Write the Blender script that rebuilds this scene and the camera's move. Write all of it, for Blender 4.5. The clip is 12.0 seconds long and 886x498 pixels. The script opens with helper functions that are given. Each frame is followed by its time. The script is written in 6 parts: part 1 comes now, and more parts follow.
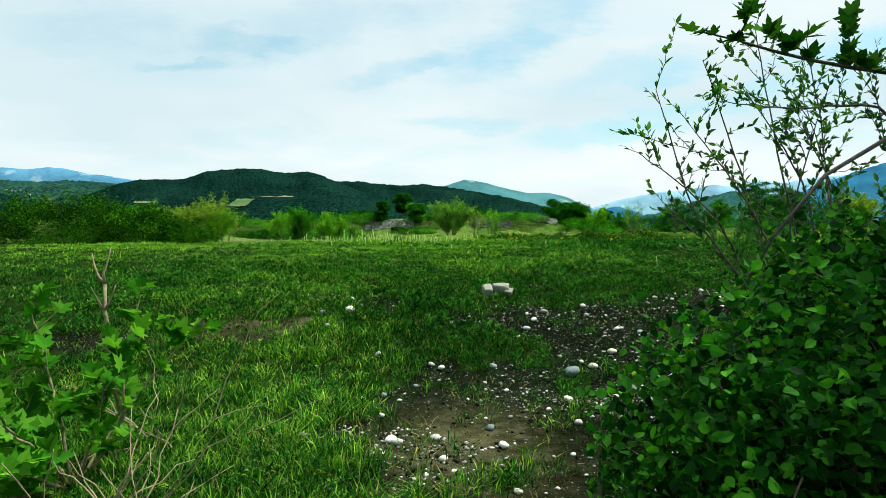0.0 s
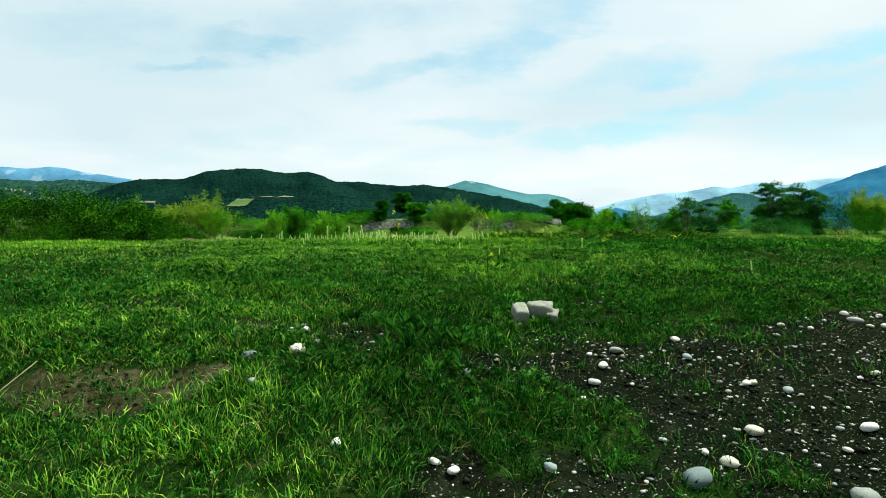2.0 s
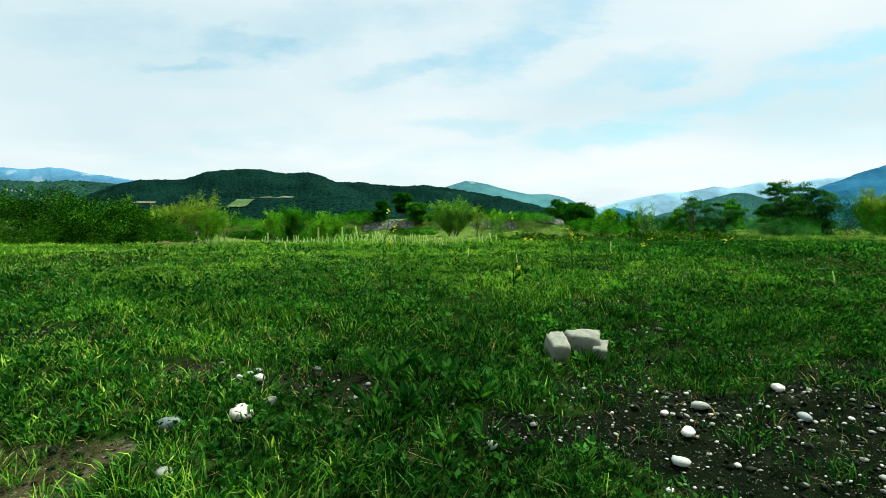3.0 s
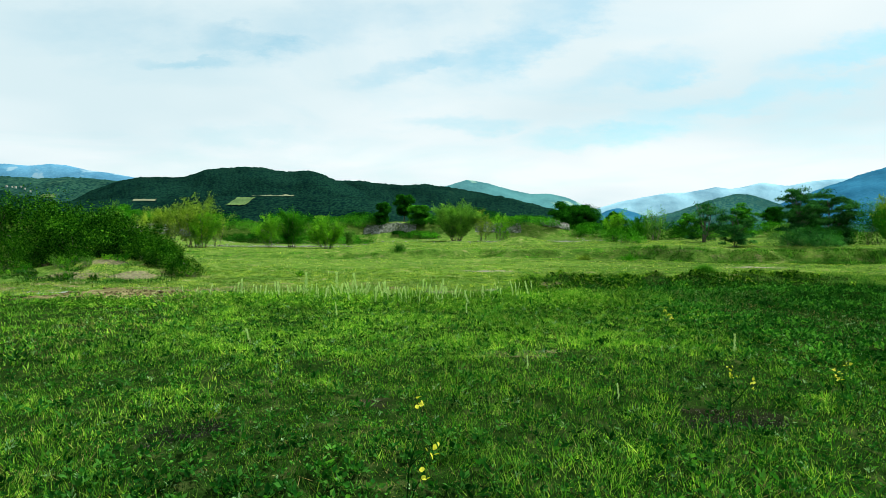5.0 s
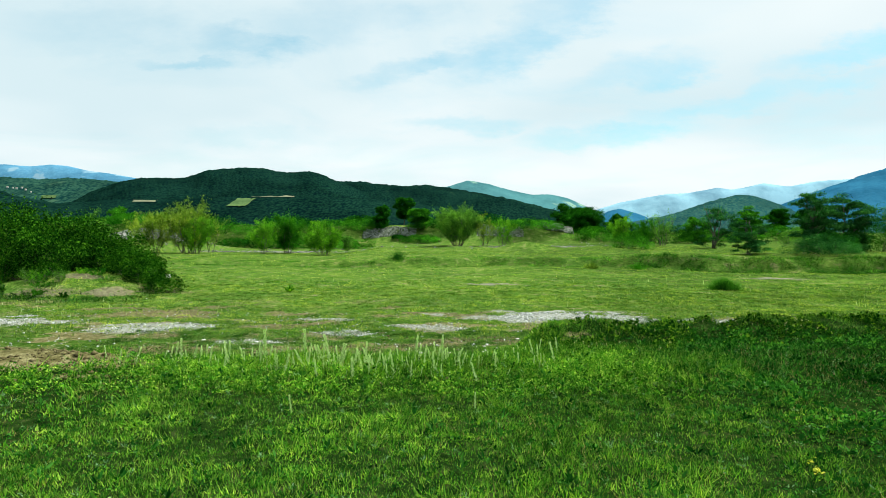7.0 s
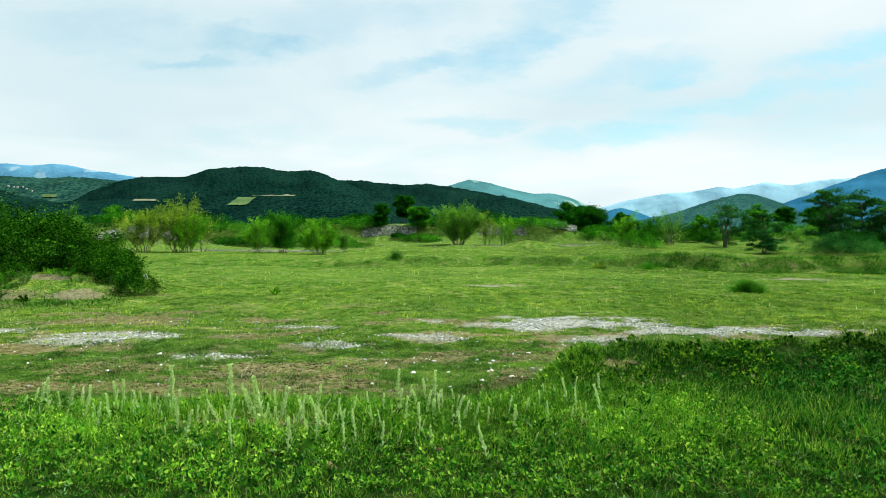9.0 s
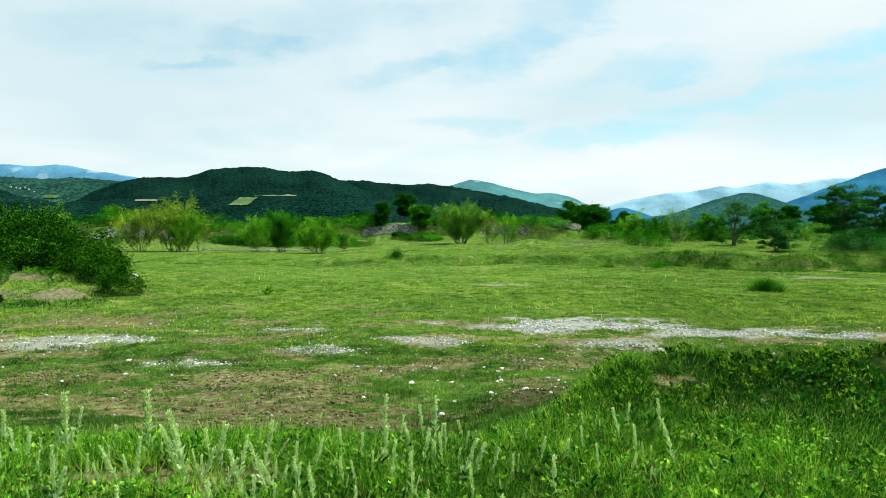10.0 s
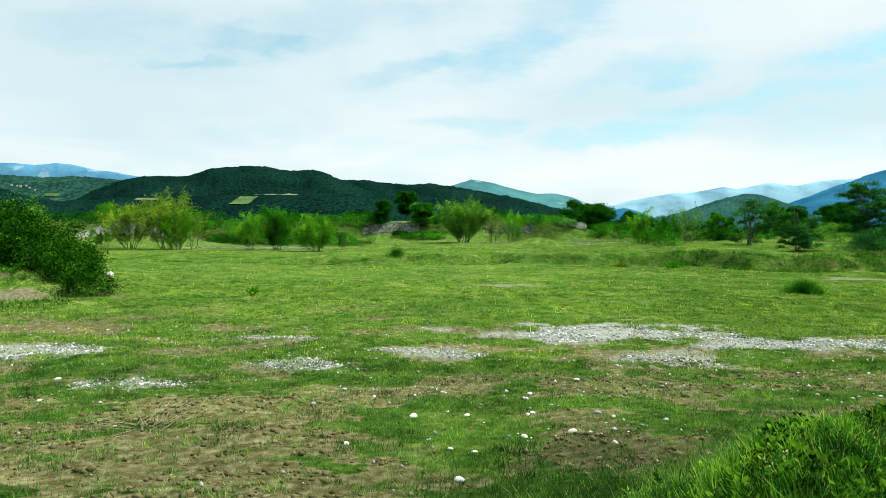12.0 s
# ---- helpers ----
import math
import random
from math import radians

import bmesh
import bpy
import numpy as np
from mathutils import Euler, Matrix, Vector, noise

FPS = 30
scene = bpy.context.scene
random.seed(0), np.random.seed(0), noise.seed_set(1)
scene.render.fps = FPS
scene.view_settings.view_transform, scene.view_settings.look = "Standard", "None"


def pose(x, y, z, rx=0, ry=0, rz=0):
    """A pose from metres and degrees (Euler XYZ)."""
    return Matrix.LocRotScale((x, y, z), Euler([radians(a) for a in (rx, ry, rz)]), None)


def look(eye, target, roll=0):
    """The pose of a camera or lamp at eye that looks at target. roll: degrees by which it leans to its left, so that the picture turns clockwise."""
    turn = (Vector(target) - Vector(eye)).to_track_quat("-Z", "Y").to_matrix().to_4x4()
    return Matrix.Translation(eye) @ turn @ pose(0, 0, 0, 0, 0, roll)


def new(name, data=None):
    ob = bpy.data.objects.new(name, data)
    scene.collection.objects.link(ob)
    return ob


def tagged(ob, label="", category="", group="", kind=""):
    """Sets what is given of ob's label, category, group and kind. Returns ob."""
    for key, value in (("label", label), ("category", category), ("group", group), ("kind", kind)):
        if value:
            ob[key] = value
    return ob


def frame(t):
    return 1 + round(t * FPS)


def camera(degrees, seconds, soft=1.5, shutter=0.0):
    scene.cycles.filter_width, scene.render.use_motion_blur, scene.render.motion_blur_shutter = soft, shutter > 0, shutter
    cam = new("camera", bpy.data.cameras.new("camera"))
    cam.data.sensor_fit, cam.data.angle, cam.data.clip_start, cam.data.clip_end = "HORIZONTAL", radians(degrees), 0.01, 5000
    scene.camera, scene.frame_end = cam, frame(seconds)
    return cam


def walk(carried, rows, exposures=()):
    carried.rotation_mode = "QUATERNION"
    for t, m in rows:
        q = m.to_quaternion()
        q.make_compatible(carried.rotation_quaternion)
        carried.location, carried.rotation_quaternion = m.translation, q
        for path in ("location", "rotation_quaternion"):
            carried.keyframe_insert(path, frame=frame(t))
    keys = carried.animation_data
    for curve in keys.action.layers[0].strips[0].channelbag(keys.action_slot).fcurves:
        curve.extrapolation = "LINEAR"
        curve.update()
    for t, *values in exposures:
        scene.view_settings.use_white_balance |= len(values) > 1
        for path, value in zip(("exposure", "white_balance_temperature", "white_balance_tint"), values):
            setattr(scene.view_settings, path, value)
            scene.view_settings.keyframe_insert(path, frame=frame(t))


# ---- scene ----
cam = camera(73.7, 12.0, soft=0.5)
PATH = [
    (0, (-0.947, -0.424, 1.594), (-0.948, 1.575, 1.524), -0.1),
    (0.5, (-0.97, 0.339, 1.57), (-0.971, 2.338, 1.501), -0.0),
    (1, (-0.983, 1.085, 1.539), (-0.984, 3.083, 1.471), -0.0),
    (1.5, (-0.999, 1.818, 1.513), (-1.0, 3.816, 1.445), 0.0),
    (2, (-1.028, 2.535, 1.48), (-1.03, 4.533, 1.413), 0.1),
    (2.5, (-1.048, 3.256, 1.481), (-1.05, 5.255, 1.415), 0.1),
    (2.7, (-1.059, 3.529, 1.476), (-1.062, 5.528, 1.411), -0.0),
    (4.3, (-1.409, 5.84, 1.98), (-1.419, 7.838, 1.902), 0.5),
    (4.5, (-1.452, 6.124, 2.037), (-1.458, 8.122, 1.967), 0.3),
    (5, (-1.478, 6.769, 2.319), (-1.483, 8.768, 2.249), 0.4),
    (5.5, (-1.494, 7.341, 2.515), (-1.5, 9.34, 2.444), 0.4),
    (6, (-1.497, 7.934, 2.664), (-1.503, 9.933, 2.595), 0.4),
    (6.5, (-1.478, 8.523, 2.792), (-1.486, 10.522, 2.722), 0.4),
    (7, (-1.472, 9.123, 2.891), (-1.48, 11.121, 2.823), 0.4),
    (8.8, (-1.369, 11.409, 2.834), (-1.384, 13.408, 2.755), 0.4),
    (9, (-1.4, 11.649, 2.781), (-1.412, 13.647, 2.71), 0.4),
    (9.5, (-1.396, 12.406, 2.671), (-1.413, 14.404, 2.601), 0.4),
    (10, (-1.418, 13.17, 2.591), (-1.436, 15.169, 2.52), 0.3),
    (10.5, (-1.447, 13.898, 2.529), (-1.466, 15.897, 2.457), 0.3),
    (11, (-1.487, 14.57, 2.477), (-1.508, 16.569, 2.405), 0.3),
    (11.5, (-1.572, 15.201, 2.419), (-1.593, 17.2, 2.347), 0.4),
    (12, (-1.603, 15.803, 2.348), (-1.624, 17.801, 2.277), 0.5),
]
walk(cam, [(t, look(eye, target, roll)) for t, eye, target, roll in PATH])

import itertools

# ---- light ----
SUN_EL, SUN_AZ = 60.0, 68.0      # degrees; azimuth clockwise from +y
world = bpy.data.worlds.new("overcast_sky")
scene.world = world
world.use_nodes = True
wn, wl = world.node_tree.nodes, world.node_tree.links
wn.clear()


def wnode(kind, **values):
    n = wn.new(kind)
    for key, value in values.items():
        n.inputs[key].default_value = value
    return n


scene.view_settings.exposure = 0.95
sky = wnode("ShaderNodeTexSky")
sky.sky_type, sky.sun_disc = "NISHITA", False
sky.sun_elevation, sky.sun_rotation = radians(SUN_EL), radians(SUN_AZ)
sky.air_density, sky.dust_density = 1.0, 1.5
sky_gain = wn.new("ShaderNodeVectorMath")
sky_gain.operation = "MULTIPLY"
sky_gain.inputs[1].default_value = (0.082, 0.188, 0.174)
wl.new(sky.outputs[0], sky_gain.inputs[0])
# cloud layer: the direction laid out on a flat sheet overhead
coord = wn.new("ShaderNodeTexCoord")
split = wn.new("ShaderNodeSeparateXYZ")
wl.new(coord.outputs["Generated"], split.inputs[0])
up = wn.new("ShaderNodeMath")
up.operation = "MAXIMUM"
up.inputs[1].default_value = 0.0
wl.new(split.outputs["Z"], up.inputs[0])
lift = wn.new("ShaderNodeMath")
lift.inputs[1].default_value = 0.16
wl.new(up.outputs[0], lift.inputs[0])
flat = []
for axis in ("X", "Y"):
    d = wn.new("ShaderNodeMath")
    d.operation = "DIVIDE"
    wl.new(split.outputs[axis], d.inputs[0])
    wl.new(lift.outputs[0], d.inputs[1])
    flat.append(d)
sheet = wn.new("ShaderNodeCombineXYZ")
wl.new(flat[0].outputs[0], sheet.inputs["X"])
wl.new(flat[1].outputs[0], sheet.inputs["Y"])
sheet.inputs["Z"].default_value = 30.3
cloud = wnode("ShaderNodeTexNoise", Scale=0.95, Detail=9.0, Roughness=0.58, Distortion=0.5)
wl.new(sheet.outputs[0], cloud.inputs["Vector"])
cover = wn.new("ShaderNodeValToRGB")
cover.color_ramp.elements[0].position, cover.color_ramp.elements[0].color = 0.30, (0.80, 0.80, 0.80, 1)
cover.color_ramp.elements[1].position, cover.color_ramp.elements[1].color = 0.52, (1, 1, 1, 1)
wl.new(cloud.outputs[0], cover.inputs[0])
shade = wnode("ShaderNodeTexNoise", Scale=0.33, Detail=4.0, Roughness=0.5)
wl.new(sheet.outputs[0], shade.inputs["Vector"])
tone = wn.new("ShaderNodeValToRGB")
tone.color_ramp.elements[0].position, tone.color_ramp.elements[0].color = 0.40, (0.73, 0.90, 0.95, 1)
tone.color_ramp.elements[1].position, tone.color_ramp.elements[1].color = 0.58, (0.97, 1.05, 1.06, 1)
wl.new(shade.outputs[0], tone.inputs[0])
# thin places in the cloud ahead: bearing and height (tangents), half-length, half-height, slant, strength
THIN = [(-0.33, 0.310, 0.120, 0.032, 0, 0.50), (-0.43, 0.277, 0.105, 0.014, 0, 0.40), (-0.03, 0.268, 0.150, 0.020, 10, 0.45),
        (0.10, 0.296, 0.125, 0.046, 20, 0.60), (0.26, 0.162, 0.155, 0.024, 5, 0.52), (0.53, 0.224, 0.290, 0.022, 11, 0.38),
        (0.67, 0.300, 0.140, 0.030, 15, 0.60), (-0.57, 0.330, 0.200, 0.050, 0, 0.25), (0.34, 0.272, 0.125, 0.032, 12, 0.45),
        (0.03, 0.178, 0.115, 0.020, 0, 0.40), (-0.33, 0.160, 0.160, 0.022, 0, 0.18), (-0.17, 0.348, 0.200, 0.040, 5, 0.25), (0.20, 0.358, 0.090, 0.040, 20, 0.45)]
ahead = wn.new("ShaderNodeMath")
ahead.operation = "MAXIMUM"
ahead.inputs[1].default_value = 0.12
wl.new(split.outputs["Y"], ahead.inputs[0])
tangent = wn.new("ShaderNodeCombineXYZ")
for axis, slot in (("X", "X"), ("Z", "Y")):
    d = wn.new("ShaderNodeMath")
    d.operation = "DIVIDE"
    wl.new(split.outputs[axis], d.inputs[0])
    wl.new(ahead.outputs[0], d.inputs[1])
    wl.new(d.outputs[0], tangent.inputs[slot])
stretch = wn.new("ShaderNodeMapping")
stretch.inputs["Scale"].default_value = (5.0, 12.0, 1.0)
wl.new(tangent.outputs[0], stretch.inputs["Vector"])
warp = wnode("ShaderNodeTexNoise", Scale=1.25, Detail=9.0, Roughness=0.66)
wl.new(stretch.outputs[0], warp.inputs["Vector"])
centred = wn.new("ShaderNodeVectorMath")
centred.operation = "MULTIPLY_ADD"
centred.inputs[1].default_value, centred.inputs[2].default_value = (0.24, 0.10, 0.0), (-0.12, -0.05, 0.0)
wl.new(warp.outputs["Color"], centred.inputs[0])
wavy = wn.new("ShaderNodeVectorMath")
wl.new(tangent.outputs[0], wavy.inputs[0])
wl.new(centred.outputs[0], wavy.inputs[1])
total = None
for cu, cv, ru, rv, slant, strength in THIN:
    local = wn.new("ShaderNodeMapping")
    local.vector_type = "TEXTURE"
    local.inputs["Location"].default_value = (cu, cv, 0)
    local.inputs["Rotation"].default_value = (0, 0, radians(slant))
    local.inputs["Scale"].default_value = (ru, rv, 1)
    wl.new(wavy.outputs[0], local.inputs["Vector"])
    size_ = wn.new("ShaderNodeVectorMath")
    size_.operation = "LENGTH"
    wl.new(local.outputs[0], size_.inputs[0])
    fall = wn.new("ShaderNodeMapRange")
    fall.interpolation_type = "SMOOTHSTEP"
    for slot, value in (("From Min", 0.35), ("From Max", 1.25), ("To Min", strength), ("To Max", 0.0)):
        fall.inputs[slot].default_value = value
    wl.new(size_.outputs["Value"], fall.inputs["Value"])
    if total is None:
        total = fall.outputs[0]
    else:
        join = wn.new("ShaderNodeMath")
        join.operation = "MAXIMUM"
        wl.new(total, join.inputs[0])
        wl.new(fall.outputs[0], join.inputs[1])
        total = join.outputs[0]
wisps = wnode("ShaderNodeMapRange")
for slot, value in (("From Min", 0.33), ("From Max", 0.62), ("To Min", 1.0), ("To Max", 0.45)):
    wisps.inputs[slot].default_value = value
wl.new(warp.outputs[0], wisps.inputs["Value"])
veil = wn.new("ShaderNodeMath")
veil.operation = "MULTIPLY"
wl.new(total, veil.inputs[0])
wl.new(wisps.outputs[0], veil.inputs[1])
thick = wn.new("ShaderNodeMath")
thick.operation = "SUBTRACT"
wl.new(cover.outputs[0], thick.inputs[0])
wl.new(veil.outputs[0], thick.inputs[1])
mix = wn.new("ShaderNodeMix")
mix.data_type = "RGBA"
wl.new(thick.outputs[0], mix.inputs["Factor"])
wl.new(sky_gain.outputs[0], mix.inputs["A"])
wl.new(tone.outputs[0], mix.inputs["B"])
back = wnode("ShaderNodeBackground", Strength=0.50)
wl.new(mix.outputs["Result"], back.inputs["Color"])
out = wn.new("ShaderNodeOutputWorld")
wl.new(back.outputs[0], out.inputs["Surface"])

sun = new("sun", bpy.data.lights.new("sun", "SUN"))
sun.data.energy, sun.data.angle, sun.data.color = 4.2, radians(12.0), (0.96, 0.96, 0.83)
az, el = radians(SUN_AZ), radians(SUN_EL)
sun.matrix_world = look((0, 0, 0), (-math.sin(az) * math.cos(el), -math.cos(az) * math.cos(el), -math.sin(el)))


# ---- materials ----
def material(name, roughness=0.7):
    m = bpy.data.materials.new(name)
    m.use_nodes = True
    p = m.node_tree.nodes["Principled BSDF"]
    p.inputs["Roughness"].default_value = roughness
    return m, m.node_tree.nodes, m.node_tree.links, p


def ramp(nodes, links, source, stops, slot="Fac"):
    r = nodes.new("ShaderNodeValToRGB")
    e = r.color_ramp.elements
    while len(e) < len(stops):
        e.new(0.5)
    for el_, (pos, col) in zip(e, stops):
        el_.position, el_.color = pos, (*col, 1)
    links.new(source, r.inputs[0])
    return r.outputs[0]


def grain(nodes, links, scale, detail=4.0, rough=0.55, space="Object"):
    t = nodes.new("ShaderNodeTexCoord")
    n = nodes.new("ShaderNodeTexNoise")
    n.inputs["Scale"].default_value, n.inputs["Detail"].default_value, n.inputs["Roughness"].default_value = scale, detail, rough
    links.new(t.outputs[space], n.inputs["Vector"])
    return n.outputs[0]


def blend(nodes, links, a, b, fac, how="MIX"):
    x = nodes.new("ShaderNodeMix")
    x.data_type, x.blend_type = "RGBA", how
    for v, slot in ((a, "A"), (b, "B"), (fac, "Factor")):
        if isinstance(v, tuple):
            x.inputs[slot].default_value = (*v, 1)
        elif isinstance(v, float):
            x.inputs[slot].default_value = v
        else:
            links.new(v, x.inputs[slot])
    return x.outputs["Result"]


def bump(nodes, links, p, source, strength, distance):
    b = nodes.new("ShaderNodeBump")
    b.inputs["Strength"].default_value, b.inputs["Distance"].default_value = strength, distance
    links.new(source, b.inputs["Height"])
    links.new(b.outputs[0], p.inputs["Normal"])


def leafy(name, dark, mid, light, glow=0.35, gloss=0.5, patch=0.35, mottle=0.0, sheen=0.0):
    """Leaves or blades: each one its own tone, drifting in larger patches; light passes through."""
    m, n, l, p = material(name, gloss)
    geo = n.new("ShaderNodeNewGeometry")
    col = ramp(n, l, geo.outputs["Random Per Island"], [(0.0, dark), (0.5, mid), (1.0, light)])
    drift = ramp(n, l, grain(n, l, patch, 3.0), [(0.35, (0.48, 0.56, 0.52)), (0.65, (1.32, 1.25, 1.1))])
    col = blend(n, l, col, drift, 1.0, "MULTIPLY")
    # Mottle paints shaded hollows and lit clumps into the leaf colour.
    if mottle:
        tufts = ramp(n, l, grain(n, l, mottle, 4.0, 0.6), [(0.36, (0.30, 0.40, 0.36)), (0.50, (0.92, 0.96, 0.9)), (0.64, (1.75, 1.50, 1.2))])
        col = blend(n, l, col, tufts, 1.0, "MULTIPLY")
    l.new(col, p.inputs["Base Color"])
    p.inputs["Specular IOR Level"].default_value = sheen
    tr = n.new("ShaderNodeBsdfTranslucent")
    l.new(blend(n, l, col, (1.15, 1.25, 0.55), 1.0, "MULTIPLY"), tr.inputs["Color"])
    mx = n.new("ShaderNodeMixShader")
    mx.inputs[0].default_value = glow
    l.new(p.outputs[0], mx.inputs[1])
    l.new(tr.outputs[0], mx.inputs[2])
    l.new(mx.outputs[0], n["Material Output"].inputs["Surface"])
    return m


def barky(name, a, b, scale=30.0):
    m, n, l, p = material(name, 0.85)
    g = grain(n, l, scale, 5.0, 0.6)
    l.new(ramp(n, l, g, [(0.3, a), (0.7, b)]), p.inputs["Base Color"])
    bump(n, l, p, g, 0.6, 0.004)
    return m


def stony(name, tones, scale=25.0, rough=0.75, by_object=True):
    m, n, l, p = material(name, rough)
    if by_object:
        rnd = n.new("ShaderNodeObjectInfo").outputs["Random"]
    else:
        rnd = n.new("ShaderNodeNewGeometry").outputs["Random Per Island"]
    k = len(tones)
    col = ramp(n, l, rnd, [(i / (k - 1), c) for i, c in enumerate(tones)])
    g = grain(n, l, scale, 6.0, 0.62)
    spots = ramp(n, l, g, [(0.3, (0.62, 0.62, 0.6)), (0.62, (1.08, 1.07, 1.04))])
    l.new(blend(n, l, col, spots, 1.0, "MULTIPLY"), p.inputs["Base Color"])
    p.inputs["Specular IOR Level"].default_value = 0.1
    bump(n, l, p, g, 0.35, 0.004)
    return m


def ground_material():
    m, n, l, p = material("meadow_ground", 0.95)
    at = n.new("ShaderNodeAttribute")
    at.attribute_name = "bare"
    pebbly = n.new("ShaderNodeAttribute")
    pebbly.attribute_name = "gravel"
    wide = grain(n, l, 0.16, 5.0, 0.6)
    fine = grain(n, l, 7.0, 6.0, 0.65)
    tiny = grain(n, l, 45.0, 4.0, 0.6)
    streak = n.new("ShaderNodeTexNoise")
    streak.inputs["Scale"].default_value, streak.inputs["Detail"].default_value, streak.inputs["Roughness"].default_value = 1.0, 6.0, 0.65
    tc, mp = n.new("ShaderNodeTexCoord"), n.new("ShaderNodeMapping")
    mp.inputs["Scale"].default_value = (1.5, 1.7, 1.0)
    l.new(tc.outputs["Object"], mp.inputs["Vector"])
    l.new(mp.outputs[0], streak.inputs["Vector"])
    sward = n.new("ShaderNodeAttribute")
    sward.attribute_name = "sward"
    wet = n.new("ShaderNodeAttribute")
    wet.attribute_name = "wet"
    turf = ramp(n, l, streak.outputs[0], [(0.28, (0.020, 0.060, 0.009)), (0.42, (0.048, 0.108, 0.017)), (0.56, (0.080, 0.142, 0.028)), (0.68, (0.170, 0.172, 0.092))])
    turf = blend(n, l, turf, ramp(n, l, wide, [(0.32, (0.72, 0.80, 0.75)), (0.62, (1.2, 1.12, 1.0))]), 1.0, "MULTIPLY")
    turf = blend(n, l, turf, ramp(n, l, fine, [(0.32, (0.30, 0.36, 0.3)), (0.50, (0.95, 0.98, 0.9)), (0.66, (1.6, 1.5, 1.4))]), 1.0, "MULTIPLY")
    # Litter under the grass, darkened for the shade in gaps between blades.
    shaded_thatch = ramp(n, l, fine, [(0.25, (0.003, 0.009, 0.002)), (0.54, (0.011, 0.030, 0.005)), (0.76, (0.055, 0.068, 0.022))])
    turf = blend(n, l, turf, shaded_thatch, sward.outputs["Fac"])
    dry = ramp(n, l, fine, [(0.25, (0.028, 0.027, 0.010)), (0.48, (0.098, 0.094, 0.042)), (0.72, (0.24, 0.23, 0.135))])
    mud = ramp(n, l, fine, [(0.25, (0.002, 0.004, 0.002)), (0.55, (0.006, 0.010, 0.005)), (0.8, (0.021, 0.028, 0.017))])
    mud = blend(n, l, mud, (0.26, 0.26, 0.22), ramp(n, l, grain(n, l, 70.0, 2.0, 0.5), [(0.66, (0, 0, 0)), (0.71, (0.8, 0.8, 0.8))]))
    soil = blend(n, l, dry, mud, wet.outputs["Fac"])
    soil = blend(n, l, soil, ramp(n, l, wide, [(0.35, (0.7, 0.72, 0.72)), (0.65, (1.15, 1.1, 1.0))]), 1.0, "MULTIPLY")
    grit = ramp(n, l, tiny, [(0.3, (0.10, 0.110, 0.095)), (0.6, (0.35, 0.375, 0.36))])
    soil = blend(n, l, soil, grit, pebbly.outputs["Fac"])
    # ragged edge where turf gives way to soil
    mth = n.new("ShaderNodeMath")
    mth.operation = "MULTIPLY_ADD"
    l.new(fine, mth.inputs[0])
    mth.inputs[1].default_value = 0.9
    l.new(at.outputs["Fac"], mth.inputs[2])
    edge = ramp(n, l, mth.outputs[0], [(0.80, (0, 0, 0)), (0.98, (1, 1, 1))])
    l.new(blend(n, l, turf, soil, edge), p.inputs["Base Color"])
    p.inputs["Specular IOR Level"].default_value = 0.0
    both = n.new("ShaderNodeMath")
    l.new(fine, both.inputs[0])
    l.new(tiny, both.inputs[1])
    bump(n, l, p, both.outputs[0], 0.7, 0.03)
    return m


def forest(name, dark, light, cell, clear=None, share=0.72):
    """Far wooded slopes: tree crowns as cells, shade between them in the colour, with clearings."""
    m, n, l, p = material(name, 1.0)
    p.inputs["Specular IOR Level"].default_value = 0.0
    t = n.new("ShaderNodeTexCoord")
    v = n.new("ShaderNodeTexVoronoi")
    v.inputs["Scale"].default_value = 1.0 / cell
    along = n.new("ShaderNodeMapping")
    along.inputs["Scale"].default_value = (1.0, 0.55, 0.8)
    l.new(t.outputs["Object"], along.inputs["Vector"])
    l.new(along.outputs[0], v.inputs["Vector"])
    # Each cell is coloured from a lit middle to a shaded rim.
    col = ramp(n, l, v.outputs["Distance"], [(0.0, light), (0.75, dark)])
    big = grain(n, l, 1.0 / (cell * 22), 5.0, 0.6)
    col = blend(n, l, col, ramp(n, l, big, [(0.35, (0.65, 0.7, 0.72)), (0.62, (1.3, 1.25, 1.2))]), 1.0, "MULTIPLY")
    if clear:
        col = blend(n, l, col, clear, ramp(n, l, grain(n, l, 1.0 / (cell * 14), 3.0, 0.5), [(share, (0, 0, 0)), (share + 0.05, (1, 1, 1))]))
    l.new(col, p.inputs["Base Color"])
    if cell < 9:
        bump(n, l, p, v.outputs["Distance"], 0.2, -cell * 0.25)
    return m


M_GROUND = ground_material()
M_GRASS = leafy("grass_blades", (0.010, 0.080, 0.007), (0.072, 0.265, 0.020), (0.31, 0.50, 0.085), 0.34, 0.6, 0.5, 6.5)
# Far darker than the other grass: dimmer light is put into this colour.
M_RANK_DIM = leafy("rank_blades_dimmed", (0.001, 0.017, 0.003), (0.007, 0.058, 0.009), (0.058, 0.195, 0.032), 0.26, 0.6, 0.5, 6.5)
M_GRASS_FAR = leafy("short_turf", (0.042, 0.125, 0.014), (0.17, 0.30, 0.042), (0.42, 0.50, 0.15), 0.36, 0.7, 0.22, 1.6)
M_BANK = leafy("rank_bank_grass", (0.012, 0.085, 0.01), (0.042, 0.19, 0.018), (0.115, 0.31, 0.04), 0.35, 0.6, 0.5, 1.1)
M_TURF = leafy("worn_turf", (0.014, 0.08, 0.014), (0.055, 0.175, 0.032), (0.21, 0.31, 0.095), 0.40, 0.7, 0.4, 1.6)
M_CREAM = leafy("cream_flowers", (0.45, 0.42, 0.20), (0.60, 0.56, 0.32), (0.70, 0.66, 0.45), 0.2, 0.7)
